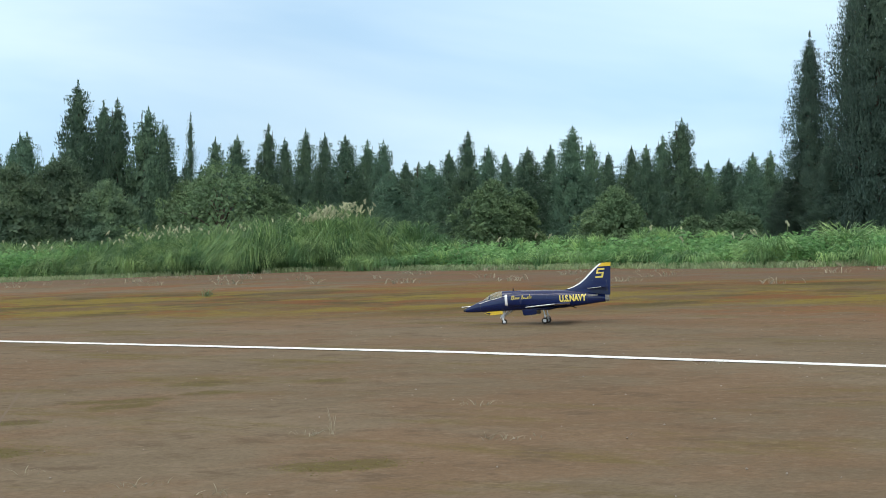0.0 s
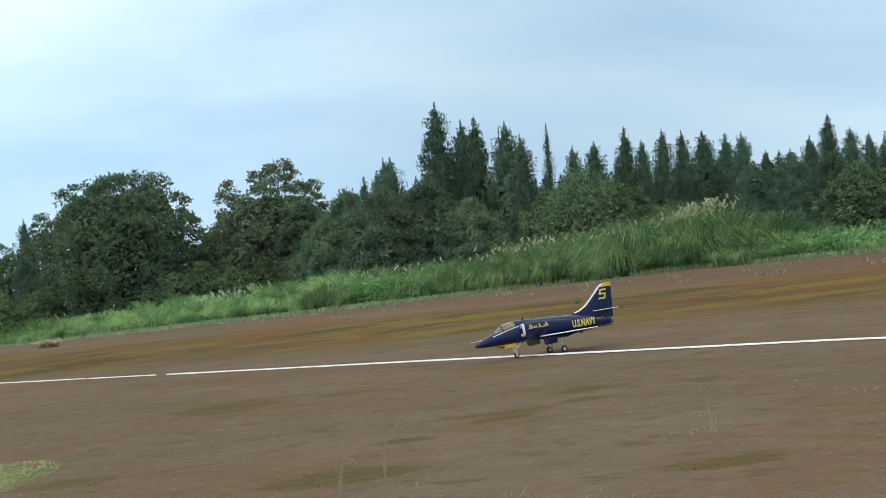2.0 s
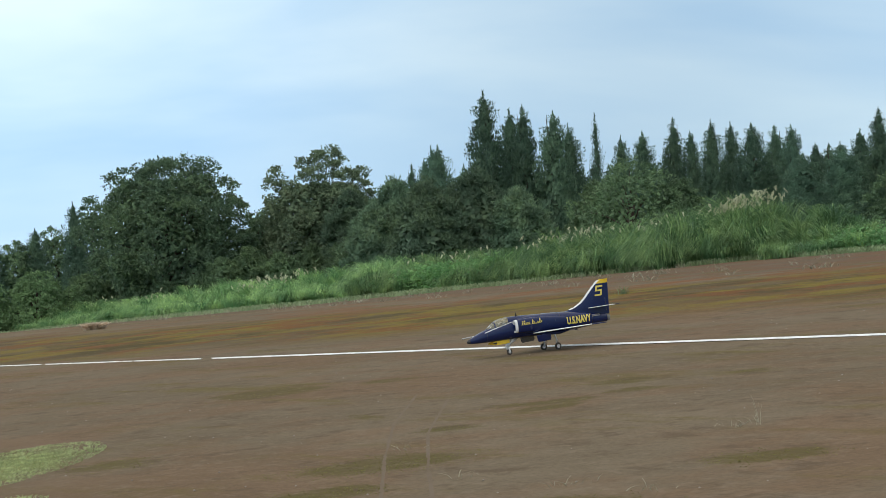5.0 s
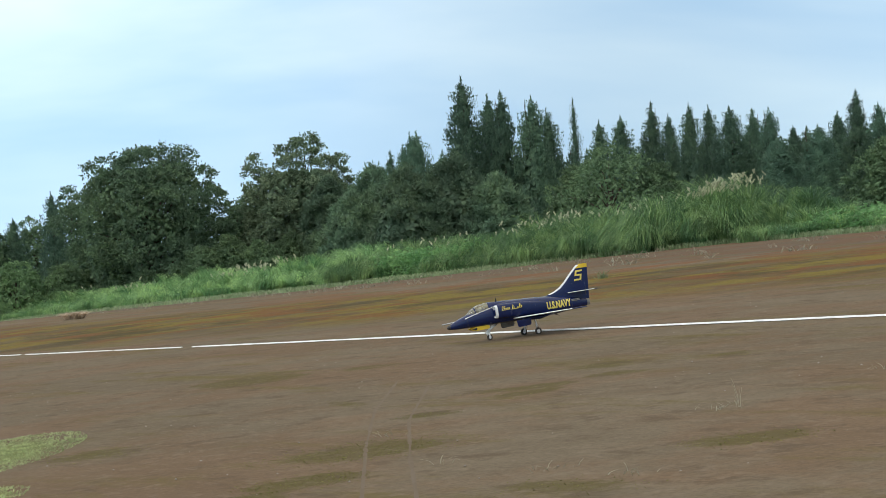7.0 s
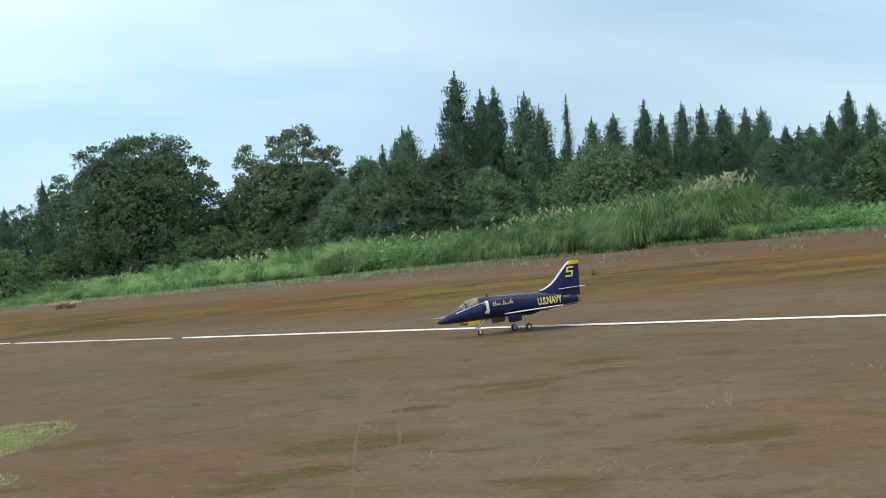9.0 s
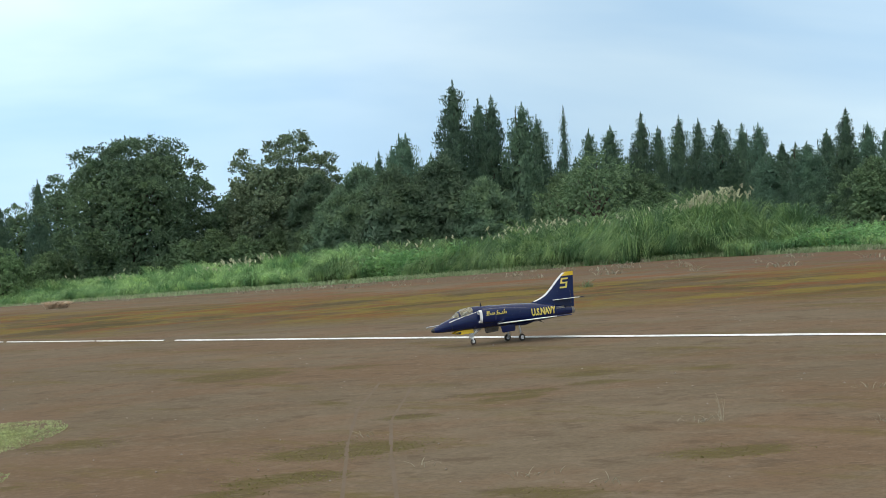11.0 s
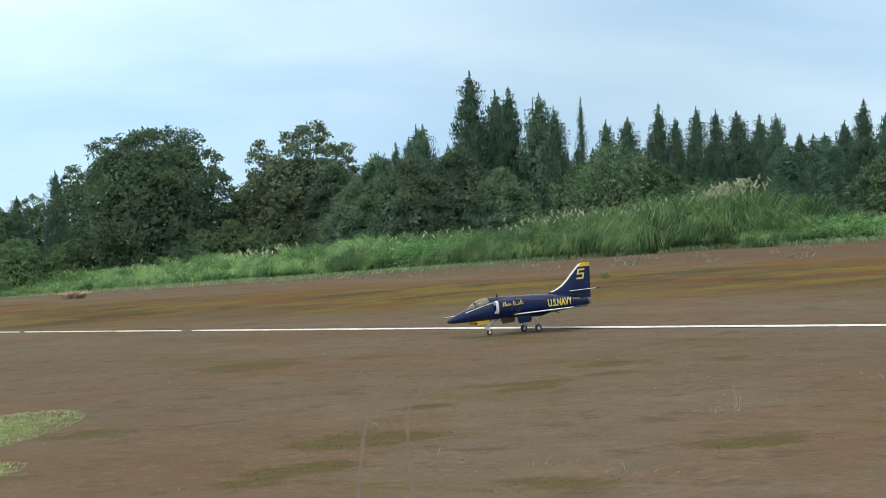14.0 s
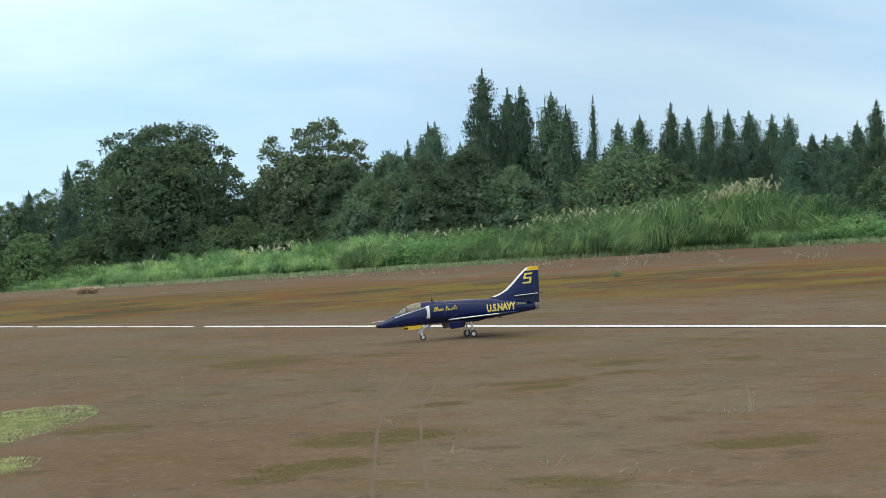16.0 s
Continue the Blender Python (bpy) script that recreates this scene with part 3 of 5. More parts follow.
# x, y, height, width
CEDARS_A = (
    (-1.8, 150.0, 10.3, 2.8), (2.6, 150.0, 14.2, 3.9), (4.7, 154.9, 13.0, 3.3), (5.7, 149.9, 12.7, 3.0),
    (7.7, 147.8, 11.9, 3.6), (9.8, 154.7, 11.2, 2.8), (14.2, 159.4, 10.0, 2.7), (15.0, 149.3, 9.6, 3.0),
    (17.7, 151.0, 10.5, 2.3), (20.1, 158.7, 9.8, 2.2), (20.5, 148.6, 9.9, 2.4), (22.8, 153.3, 9.8, 2.4),
    (23.0, 143.2, 9.0, 3.3), (25.5, 147.8, 8.8, 2.8),
)
CEDARS_B = (
    (25.1, 137.7, 8.2, 2.4), (28.6, 147.3, 7.1, 2.3), (28.4, 137.1, 6.5, 3.2), (32.1, 146.5, 7.8, 2.8),
    (32.2, 141.4, 9.0, 2.2), (35.2, 145.8, 8.1, 2.5), (34.0, 135.8, 7.0, 2.1), (37.0, 140.2, 7.6, 2.9),
    (40.0, 144.6, 8.0, 2.8), (38.8, 134.5, 8.8, 3.0), (43.1, 143.7, 8.2, 2.5), (45.9, 148.1, 7.5, 2.4),
)
CEDARS_C = (
    (46.2, 142.7, 7.7, 2.5), (44.3, 132.8, 7.3, 2.1), (47.0, 137.2, 8.2, 2.2), (45.1, 127.3, 8.8, 3.1),
    (48.6, 131.3, 5.9, 2.4), (51.8, 135.4, 6.2, 2.4), (49.8, 125.5, 6.2, 2.5), (52.8, 129.7, 6.5, 2.4),
    (24.0, 127.8, 5.6, 3.2), (51.1, 141.1, 5.7, 3.2),
)
CEDARS_THIN = (
    (10.6, 139.6, 10.7, 1.5), (51.5, 140.9, 5.7, 1.4),
)
CEDARS_NEAR = (
    (36.5, 84.6, 10.1, 3.0), (37.9, 82.4, 13.0, 3.6), (36.0, 76.0, 13.4, 3.9), (40.6, 80.8, 13.9, 4.1),
    (35.0, 83.6, 3.2, 2.4), (35.0, 78.6, 4.6, 2.8), (37.6, 85.6, 5.0, 3.0),
)
CEDARS_LEFT = (
    (-30.7, 146.8, 8.8, 2.3), (-1.5, 145.0, 10.0, 2.9), (-3.7, 149.9, 9.0, 1.8), (-2.8, 155.0, 9.6, 2.1),
    (1.7, 140.0, 9.5, 2.6), (-38.3, 165.6, 7.5, 2.9), (-42.1, 164.7, 7.3, 2.9),
)
BROADLEAF = (
    (-20.0, 126.4, 10.4, 10.6), (-9.7, 127.6, 9.4, 8.2),
)
BROADLEAF_SMALL = (
    (-16.0, 149.1, 6.3, 2.8), (-14.5, 131.0, 5.8, 4.4), (-40.0, 165.2, 6.6, 3.6), (-37.7, 170.9, 7.5, 3.7), (-31.2, 156.9, 9.4, 3.4),
)
SHRUBS = (
    (-28.3, 121.8, 3.9, 6.1), (-32.1, 120.8, 4.5, 5.7), (9.7, 104.5, 5.3, 8.0), (8.1, 109.7, 4.5, 4.0),
    (12.5, 104.3, 4.0, 3.5), (22.4, 92.3, 3.4, 3.2), (27.6, 87.8, 2.8, 3.5), (28.8, 74.6, 1.4, 2.4),
    (24.6, 94.9, 2.9, 2.4), (27.2, 75.2, 1.2, 1.5), (-14.1, 121.2, 3.4, 3.0),
    (-14.3, 125.2, 3.2, 4.2), (-12.2, 121.4, 2.7, 4.1), (-15.8, 121.0, 2.8, 4.1), (-6.7, 117.8, 3.1, 4.3),
    (-25.4, 123.6, 3.0, 4.2), (-10.0, 123.5, 3.0, 4.4),
)
PINES = (
    (-4.1, 117.9, 6.3, 4.7), (-7.2, 121.8, 6.2, 4.1), (0.9, 112.0, 6.0, 6.2), (-1.6, 115.0, 5.1, 4.9),
    (3.5, 109.9, 4.5, 4.0), (-5.5, 115.9, 4.7, 4.3), (-2.0, 110.0, 5.5, 5.0),
)


BACK_ROW = (8.9, 5.6)


def plant_cedars():
    rng = np.random.default_rng(21)
    kinds = [cedar(40 + i) for i in range(5)]
    thin = cedar(60, True)
    used = set()
    rows = list(CEDARS_A + CEDARS_B + CEDARS_C + CEDARS_LEFT)
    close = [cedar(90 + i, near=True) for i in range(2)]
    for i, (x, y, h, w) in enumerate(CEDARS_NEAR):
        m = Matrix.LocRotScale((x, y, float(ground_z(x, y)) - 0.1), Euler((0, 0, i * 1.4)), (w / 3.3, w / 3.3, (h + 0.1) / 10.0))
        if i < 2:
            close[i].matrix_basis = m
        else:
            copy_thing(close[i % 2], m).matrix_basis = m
    # the wood's second row, which closes the gaps low down
    behind = [cedar(70 + i, far=True) for i in range(3)]
    for i in range(58):
        a = -0.012 + 0.0078 * i
        d = 170 + 9 * math.sin(i * 2.3)
        h, w = BACK_ROW[0] + (BACK_ROW[1] - BACK_ROW[0]) * i / 57 + 0.55 * math.sin(i * 1.7) + 0.45 * math.sin(i * 4.1), 3.4
        x, y = d * math.sin(a), d * math.cos(a)
        m = Matrix.LocRotScale((x, y, float(ground_z(x, y)) - 0.1), Euler((0, 0, i * 1.9)), (w / 2.65, w / 2.65, (h + 0.1) / 10.0))
        if i < 3:
            behind[i].matrix_basis = m
        else:
            copy_thing(behind[i % 3], m).matrix_basis = m
    for i, (x, y, h, w) in enumerate(rows):
        k = i % 5
        turn = rng.uniform(0, 6.28)
        m = Matrix.LocRotScale((x, y, float(ground_z(x, y)) - 0.1), Euler((rng.normal() * 0.012, rng.normal() * 0.012, turn)), (w / 2.65, w / 2.65, (h + 0.1) / 10.0))
        if k in used:
            copy_thing(kinds[k], m).matrix_basis = m
        else:
            kinds[k].matrix_basis = m
            used.add(k)
    for i, (x, y, h, w) in enumerate(CEDARS_THIN):
        m = Matrix.LocRotScale((x, y, float(ground_z(x, y)) - 0.1), Euler((0, 0, i * 2.0)), (w / 2.4, w / 2.4, (h + 0.1) / 10.0))
        if i:
            copy_thing(thin, m).matrix_basis = m
        else:
            thin.matrix_basis = m


def plant_broadleaf():
    (x, y, h, w), (x2, y2, h2, w2) = BROADLEAF
    set_at(leafy(1, "broadleaf_tree", "large round dark green broadleaf tree behind tall grass", "tree", h, w, MAT_BROAD, 150, 56000, 0.145, lobe=0.085, ragged=0.07), x, y, 0, 1, 1)
    set_at(leafy(2, "broadleaf_tree", "broadleaf tree with pale leaf tips and gaps in its top", "tree", h2, w2, MAT_PALE, 140, 38000, 0.15, lobe=0.072, ragged=0.10, open_top=0.28), x2, y2, 1, 1, 1)
    for i, (x, y, h, w) in enumerate(BROADLEAF_SMALL):
        set_at(leafy(5 + i, "broadleaf_tree", "small far broadleaf tree at the wood's end", "tree", h, w, MAT_BROAD, 40, 6000, 0.17, lobe=0.11), x, y, i, 1, 1)
    for i, (x, y, h, w) in enumerate(SHRUBS):
        pale = x < -26
        set_at(leafy(20 + i, "shrub", "light olive rounded shrub behind tall grass" if pale else "olive green leafy shrub behind tall grass", "shrub", h, w, MAT_WILLOW if pale else MAT_SHRUB, 70, 8000, 0.12, shape=MOUND, lobe=0.10, ragged=0.17, group="shrubs along the field"), x, y, i * 1.3, 1, 1)
    for i, (x, y, h, w) in enumerate(PINES):
        set_at(leafy(40 + i, "pine_tree", "dark green bushy pine tree with layered boughs", "tree", h, w, MAT_PINE, 110, 26000, 0.17, shape=MOUND, lobe=0.105, flat_=0.45, ragged=0.14, needles=True, group="pines along the field"), x, y, i * 0.9, 1, 1)


plant_cedars()
plant_broadleaf()


# ---- grass bank ----
# metres along the edge, height of the growth
BANK = ((-60, 1.40), (-35, 1.35), (-24, 1.30), (-19, 1.40), (-12, 1.32), (-5.3, 1.42), (0.5, 1.55), (6, 1.60), (10.7, 1.65), (13.8, 1.75), (16, 1.95), (20, 1.84), (23.8, 1.89), (25.6, 2.25), (27.7, 2.60), (29.2, 2.05), (30.8, 1.45), (32.6, 1.10),
        (35.8, 0.95), (38.4, 1.10), (40.9, 1.05), (43.2, 1.30), (46.6, 0.90), (48.7, 1.25), (51.7, 1.10), (56, 1.00), (75, 1.10))


def bank_height(s):
    return np.interp(s, [b[0] for b in BANK], [b[1] for b in BANK])


def build_bank():
    rng = np.random.default_rng(31)
    e = ACROSS.x * EDGE.x + ACROSS.y * EDGE.y
    # mounds of tall grass whose blades arch out and down, thinner where weeds take over
    for lo, hi in ((-48, -20), (-20, 5), (5, 22), (22, 34), (34, 66)):
        vs, fs, o = [], [], 0
        rows = [(si, vi) for vi, gap in ((-0.3, 0.6), (0.5, 1.5), (1.5, 1.5), (2.6, 1.3), (3.4, 1.1), (4.5, 1.2)) for si in np.arange(lo, hi, gap)]
        for si, vi in rows:
            si, vi = si + rng.normal() * 0.32, vi + rng.normal() * (0.12 if vi < 0 else 0.3)
            weedy = 34 < si or 8 < si < 13.5
            if weedy and rng.random() < (0.55 if si > 34 else 0.7):
                continue
            x, y = on_field(si, e + vi + 0.5 * math.sin(si * 0.9) + 0.3 * math.sin(si * 2.3))
            total = float(bank_height(si)) * (0.60 + 0.40 * np.clip(vi / 1.7, -0.7, 1)) * rng.uniform(0.66, 1.20)
            high = max(0.4, (total - 0.5 * float(smooth(0, 5, vi))) * (1 + 0.22 * noise.noise((si * 0.45, vi * 0.5, 3))))
            droop = rng.uniform(1.1, 1.7) if vi < 1.6 else rng.uniform(0.7, 1.1)
            high /= 0.667 * math.sqrt(1 / (1.65 * droop))
            big = 0 < vi < 2.3
            m = 60 if vi < 0 else 390 if big else 140
            a = rng.uniform(0, 2 * np.pi, m)
            r = np.sqrt(rng.uniform(0, 1, m)) * (0.50 if big else 0.26)
            bx, by = x + r * np.cos(a), y + r * np.sin(a)
            base = np.stack([bx, by, ground_z(bx, by) - 0.02], 1)
            hh = high * rng.uniform(0.62, 1.05, m) * (1 - 0.45 * (r / 0.5) ** 2 if big else 1.0)
            reach = hh * (rng.uniform(0.10, 0.35, m) + (0.25 + 0.6 * r if big else 0.15))
            b = np.where(rng.random(m) < (0.25 if big else 0.4), math.atan2(-ACROSS.y, -ACROSS.x) + rng.normal(size=m) * 0.8, a + rng.normal(size=m) * 0.45)
            lean = np.stack([reach * np.cos(b), reach * np.sin(b), np.zeros(m)], 1)
            p, f = blades(base, hh, lean, rng.uniform(0.014, 0.034, m), rng, droop)
            vs.append(p)
            fs.append(f + o)
            o += len(p)
        bank = mesh_object("tall_grass", np.concatenate(vs), np.concatenate(fs), MAT_TALL, None, True)
        tagged(bank, "dense tall green grass drooping in tussocks on a bank", "grass", kind="stuff")
    # leafy weeds along the foot and over the low stretch
    cs, ws, ls = [], [], []
    for si in np.concatenate([rng.uniform(33, 66, 900), rng.uniform(7.5, 14, 180), rng.uniform(-48, 14, 420)]):
        vi = rng.uniform(0.1, 4.6) if si > 33 else rng.uniform(0.0, 1.6)
        x, y = on_field(si, e + vi)
        top = (float(bank_height(si)) * 0.85 if (si > 33 or 7 < si < 14) else 0.5) * rng.uniform(0.5, 1.0)
        m = 26
        c = np.stack([x + rng.normal(size=m) * 0.24, y + rng.normal(size=m) * 0.24, np.zeros(m)], 1)
        c[:, 2] = ground_z(c[:, 0], c[:, 1]) + np.maximum(0.04, top * rng.uniform(0.1, 1, m) - (0.5 * float(smooth(0, 5, vi))) * 0.6)
        cs.append(c)
        ws.append(rng.normal(size=(m, 3)) * np.array([1, 1, 0.35]) + np.array([0, 0, 0.1]))
        ls.append(rng.uniform(0.10, 0.24, m))
    cs, ws, ls = np.concatenate(cs), np.concatenate(ws), np.concatenate(ls)
    p, f = leaves(cs, ws, ls, ls * rng.uniform(0.45, 0.7, len(ls)), rng)
    tagged(mesh_object("weeds", p, f, MAT_WEED, None, True), "bright green leafy weeds at the foot of the bank", "weeds", kind="stuff")
    # feathery seed plumes on the tallest grass
    st, pl = [], []
    for lo, hi, n in ((-30, -18, 16), (-11, -5, 60), (4, 14, 16), (14.5, 17.5, 30), (18, 28, 30), (26.4, 28.3, 110), (36, 60, 22)):
        for si in rng.uniform(lo, hi, n):
            x, y = on_field(si, e + rng.uniform(1.5, 4.5))
            z = float(ground_z(x, y))
            st.append((x, y, z, max(0.7, float(bank_height(si)) * 0.86 - 0.38 + rng.uniform(0.0, 0.42))))
    st = np.array(st)
    m = 20
    k = np.tile(np.linspace(0, 1, m), len(st))
    a = np.repeat(rng.uniform(0, 6.28, len(st)), m)
    c = np.repeat(st[:, :3], m, 0)
    c[:, 2] += np.repeat(st[:, 3], m) + k * 0.24 - 0.1 * k * k
    c[:, 0] += np.cos(a) * 0.10 * k + rng.normal(size=len(k)) * 0.018
    c[:, 1] += np.sin(a) * 0.10 * k + rng.normal(size=len(k)) * 0.018
    w = np.stack([np.cos(a) * 0.6, np.sin(a) * 0.6, np.full(len(k), 0.9)], 1) + rng.normal(size=(len(k), 3)) * 0.35
    p, f = leaves(c, w, rng.uniform(0.09, 0.17, len(k)), rng.uniform(0.02, 0.042, len(k)), rng)
    b = st[:, :3]
    p2, f2 = blades(b, st[:, 3] + 0.08, rng.normal(size=b.shape) * np.array([0.05, 0.05, 0]), np.full(len(b), 0.014), rng, 0.0)
    tagged(mesh_object("plume_stems", p2, f2, MAT_TALL, None, True), "thin green stems of tall grass", "grass", kind="stuff")
    tagged(mesh_object("grass_plumes", p, f, MAT_PLUME, None, True), "pale feathery seed plumes above the tall grass", "grass", kind="stuff")


def blade_field(name, label, category, pts, mat, high, lean, wide, seed, droop=0.4):
    rng = np.random.default_rng(seed)
    n = len(pts)
    base = np.stack([pts[:, 0], pts[:, 1], ground_z(pts[:, 0], pts[:, 1]) - 0.002], 1)
    base[:, 2] += [unevenness(p, q) for p, q in pts]
    hh = rng.uniform(high[0], high[1], n)
    a = rng.uniform(0, 6.28, n)
    d = np.stack([np.cos(a), np.sin(a), np.zeros(n)], 1) * (hh * rng.uniform(lean[0], lean[1], n))[:, None]
    p, f = blades(base, hh, d, rng.uniform(wide[0], wide[1], n), rng, droop)
    return tagged(mesh_object(name, p, f, mat, None, True), label, category, kind="stuff")


def build_verge():
    """Short grass before the bank and dry tufts on the reddish earth."""
    rng = np.random.default_rng(33)
    e = ACROSS.x * EDGE.x + ACROSS.y * EDGE.y
    n = 34000
    s = rng.uniform(-48, 66, n)
    width = np.interp(s, (-48, -20, 0, 12, 18, 24, 33, 40, 66), (13, 11, 8, 6, 3.5, 1.6, 1.2, 2.2, 2.5))
    v = e + 0.4 - width * rng.uniform(0, 1, n) ** 1.2
    x, y = on_field(s, v)
    keep = np.array([noise.noise((a * 0.35, b * 0.35, 2)) for a, b in zip(x, y)]) > -0.55 + 0.6 * (e - v) / np.maximum(width, 1)
    blade_field("verge_grass", "short grey-green grass between dirt and tall grass", "grass", np.stack([x, y], 1)[keep], MAT_SHORT, (0.08, 0.30), (0.2, 0.9), (0.02, 0.045), 34)
    pts = []
    for _ in range(170):
        s0, v0 = rng.uniform(-45, 60), e - rng.uniform(1.0, 15) ** 1.0
        x, y = on_field(s0, v0)
        m = rng.integers(5, 26)
        pts.append(np.stack([x + rng.normal(size=m) * 0.30 * ALONG.x + rng.normal(size=m) * 0.06, y + rng.normal(size=m) * 0.30 * ALONG.y + rng.normal(size=m) * 0.06], 1))
    blade_field("dry_tufts", "scattered pale dry grass tufts on reddish dirt", "grass", np.concatenate(pts), MAT_DRY, (0.05, 0.22), (0.5, 2.0), (0.018, 0.04), 35)
    # a heap of dead straw
    a, r = rng.uniform(0, 6.28, 1800), np.sqrt(rng.uniform(0, 1, 1800))
    blade_field("straw_heap", "low heap of dead straw beside the field", "straw", np.stack([-13.6 + 0.36 * r * np.cos(a), 67.2 + 0.6 * r * np.sin(a)], 1), MAT_STRAW, (0.06, 0.34), (0.5, 1.3), (0.03, 0.07), 36)
    blade_field("grass_tuft", "single green grass tuft on reddish dirt", "grass", np.array([3.94, 46.06]) + rng.normal(size=(40, 2)) * 0.10, MAT_SHORT, (0.10, 0.30), (0.3, 1.0), (0.012, 0.022), 37)


def patch_points(rows, rng, density):
    pts = []
    for x0, y0, x1, y1, half, thick in rows:
        ends = Vector((x1 - x0, y1 - y0))
        a, d = ends.length / 2, ends.normalized()
        n = int(density * a * half * thick)
        r, k = np.sqrt(rng.uniform(0, 1, n)), rng.uniform(0, 6.28, n)
        du, dv = a * 1.25 * r * np.cos(k), half * 1.5 * r * np.sin(k)
        px, py = (x0 + x1) / 2 + d.x * du - d.y * dv, (y0 + y1) / 2 + d.y * du + d.x * dv
        keep = np.array([0.45 * noise.noise((p * 2.2, q * 2.2, 7)) + 0.5 * noise.noise((p * 9, q * 9, 7)) for p, q in zip(px, py)]) > -0.42 + 1.05 * r ** 1.5 - 0.35 * thick + rng.normal(size=n) * 0.40
        pts.append(np.stack([px, py], 1)[keep])
    return np.concatenate(pts)


def build_patches():
    rng = np.random.default_rng(51)
    blade_field("turf_patch", "patchy yellow-green short turf on brown dirt", "turf", patch_points(TURF, rng, 9000), MAT_TURF, (0.008, 0.026), (0.4, 1.4), (0.007, 0.014), 52)
    blade_field("moss_patch", "low olive moss and creeping grass on dirt", "moss", patch_points([m for m in MOSS if m[1] < 16.2], rng, 9000), MAT_MOSS, (0.003, 0.009), (0.8, 2.2), (0.005, 0.012), 53)
    blade_field("moss_patch", "thin olive moss streaks on brown dirt", "moss", patch_points([m for m in MOSS if m[1] >= 16.2], rng, 6000), MAT_STAIN, (0.003, 0.007), (1.2, 3.0), (0.006, 0.012), 55)
    weeds = []
    for x, y, m in ((1.96, 13.65, 14), (-0.62, 14.4, 9), (1.99, 13.75, 8), (3.18, 12.75, 30), (3.62, 15.3, 22), (0.52, 11.3, 14), (6.9, 18.4, 24), (-0.1, 12.3, 6), (1.0, 10.75, 8)):
        weeds.append(np.stack([x + rng.normal(size=m) * 0.09, y + rng.normal(size=m) * 0.07], 1))
    blade_field("dry_weed", "thin pale dead weed stalks on bare dirt", "weeds", np.concatenate(weeds), MAT_DRY, (0.015, 0.07), (0.6, 2.5), (0.004, 0.009), 54)
    blade_field("dead_stalks", "upright thin dead weed stalks on bare dirt", "weeds", np.array([2.07, 13.55]) + rng.normal(size=(6, 2)) * 0.02, MAT_DRY, (0.08, 0.24), (0.05, 0.3), (0.003, 0.005), 56, 0.1)
    # grit: pale and dark pebbles
    n = 200
    y = rng.uniform(9.5, 30, n)
    x = rng.uniform(-0.26, 0.5, n) * y
    vs, fs = [], []
    for i in range(n):
        r = rng.uniform(0.004, 0.012)
        c = np.array([x[i], y[i], float(ground_z(x[i], y[i])) + r * 0.3])
        d = np.array([(1, 0, 0), (0, 1, 0), (-1, 0, 0), (0, -1, 0), (0, 0, 0.8), (0, 0, -0.6)]) * rng.uniform(0.7, 1.3, (6, 3)) * r
        vs.append(c + d)
        fs.append(np.array([(0, 1, 4), (1, 2, 4), (2, 3, 4), (3, 0, 4), (1, 0, 5), (2, 1, 5), (3, 2, 5), (0, 3, 5)]) + 6 * i)
    tagged(mesh_object("pebbles", np.concatenate(vs), np.concatenate(fs), MAT_STONE, None, True), "small pale pebbles scattered over the dirt", "pebbles", kind="stuff")


def build_tracks():
    """Two faint wheel tracks of packed dust across the dirt."""
    rng = np.random.default_rng(61)
    for bends in (TRACK_A, TRACK_B):
        t = np.linspace(0, len(bends) - 1, 60)
        x, y = np.interp(t, range(len(bends)), [b[0] for b in bends]), np.interp(t, range(len(bends)), [b[1] for b in bends])
        w = 0.010 * np.clip(1.6 + 1.1 * np.array([noise.noise((q * 3, 0, 1)) for q in t]), 0.2, 3) + rng.normal(size=len(t)) * 0.002
        rough = np.array([unevenness(p, q) for p, q in zip(x, y)])
        rows = [np.stack([x + d * w, y, ground_z(x, y) + rough + up], 1) for d, up in ((-1.6, -0.003), (0, 0.003), (1.6, -0.003))]
        n = len(t)
        faces = [(r * n + i, r * n + i + 1, (r + 1) * n + i + 1, (r + 1) * n + i) for r in range(2) for i in range(n - 1)]
        tagged(mesh_object("wheel_track", np.concatenate(rows), faces, MAT_DUST), "faint pale wheel track pressed into dirt", "track", kind="structure")


TRACK_A = ((-0.55, 10.0), (-0.59, 10.85), (-0.69, 13.92), (-0.72, 16.7), (-0.60, 19.79))
TRACK_B = ((-0.22, 10.0), (-0.26, 10.67), (-0.34, 12.96), (-0.39, 15.41), (-0.25, 18.87))
build_tracks()
build_bank()
build_verge()
build_patches()


# ---- the model jet: x forward, y to its left, z up, the ground at 0 below the main wheels ----
# station, top, bottom, half width of the fuselage
HULL = ((1.282, 0.296, 0.284, 0.006), (1.25, 0.322, 0.266, 0.027), (1.19, 0.347, 0.257, 0.045), (1.08, 0.392, 0.252, 0.068), (0.94, 0.436, 0.250, 0.088), (0.80, 0.466, 0.248, 0.100),
        (0.69, 0.490, 0.247, 0.106), (0.50, 0.530, 0.246, 0.116), (0.30, 0.543, 0.242, 0.126), (0.0, 0.534, 0.238, 0.130), (-0.30, 0.516, 0.243, 0.120), (-0.60, 0.472, 0.268, 0.096),
        (-0.82, 0.428, 0.290, 0.075), (-0.93, 0.408, 0.298, 0.064))
HX = [h[0] for h in HULL][::-1]


def hull_at(x):
    return [float(np.interp(x, HX, [h[k] for h in HULL][::-1])) for k in (1, 2, 3)]


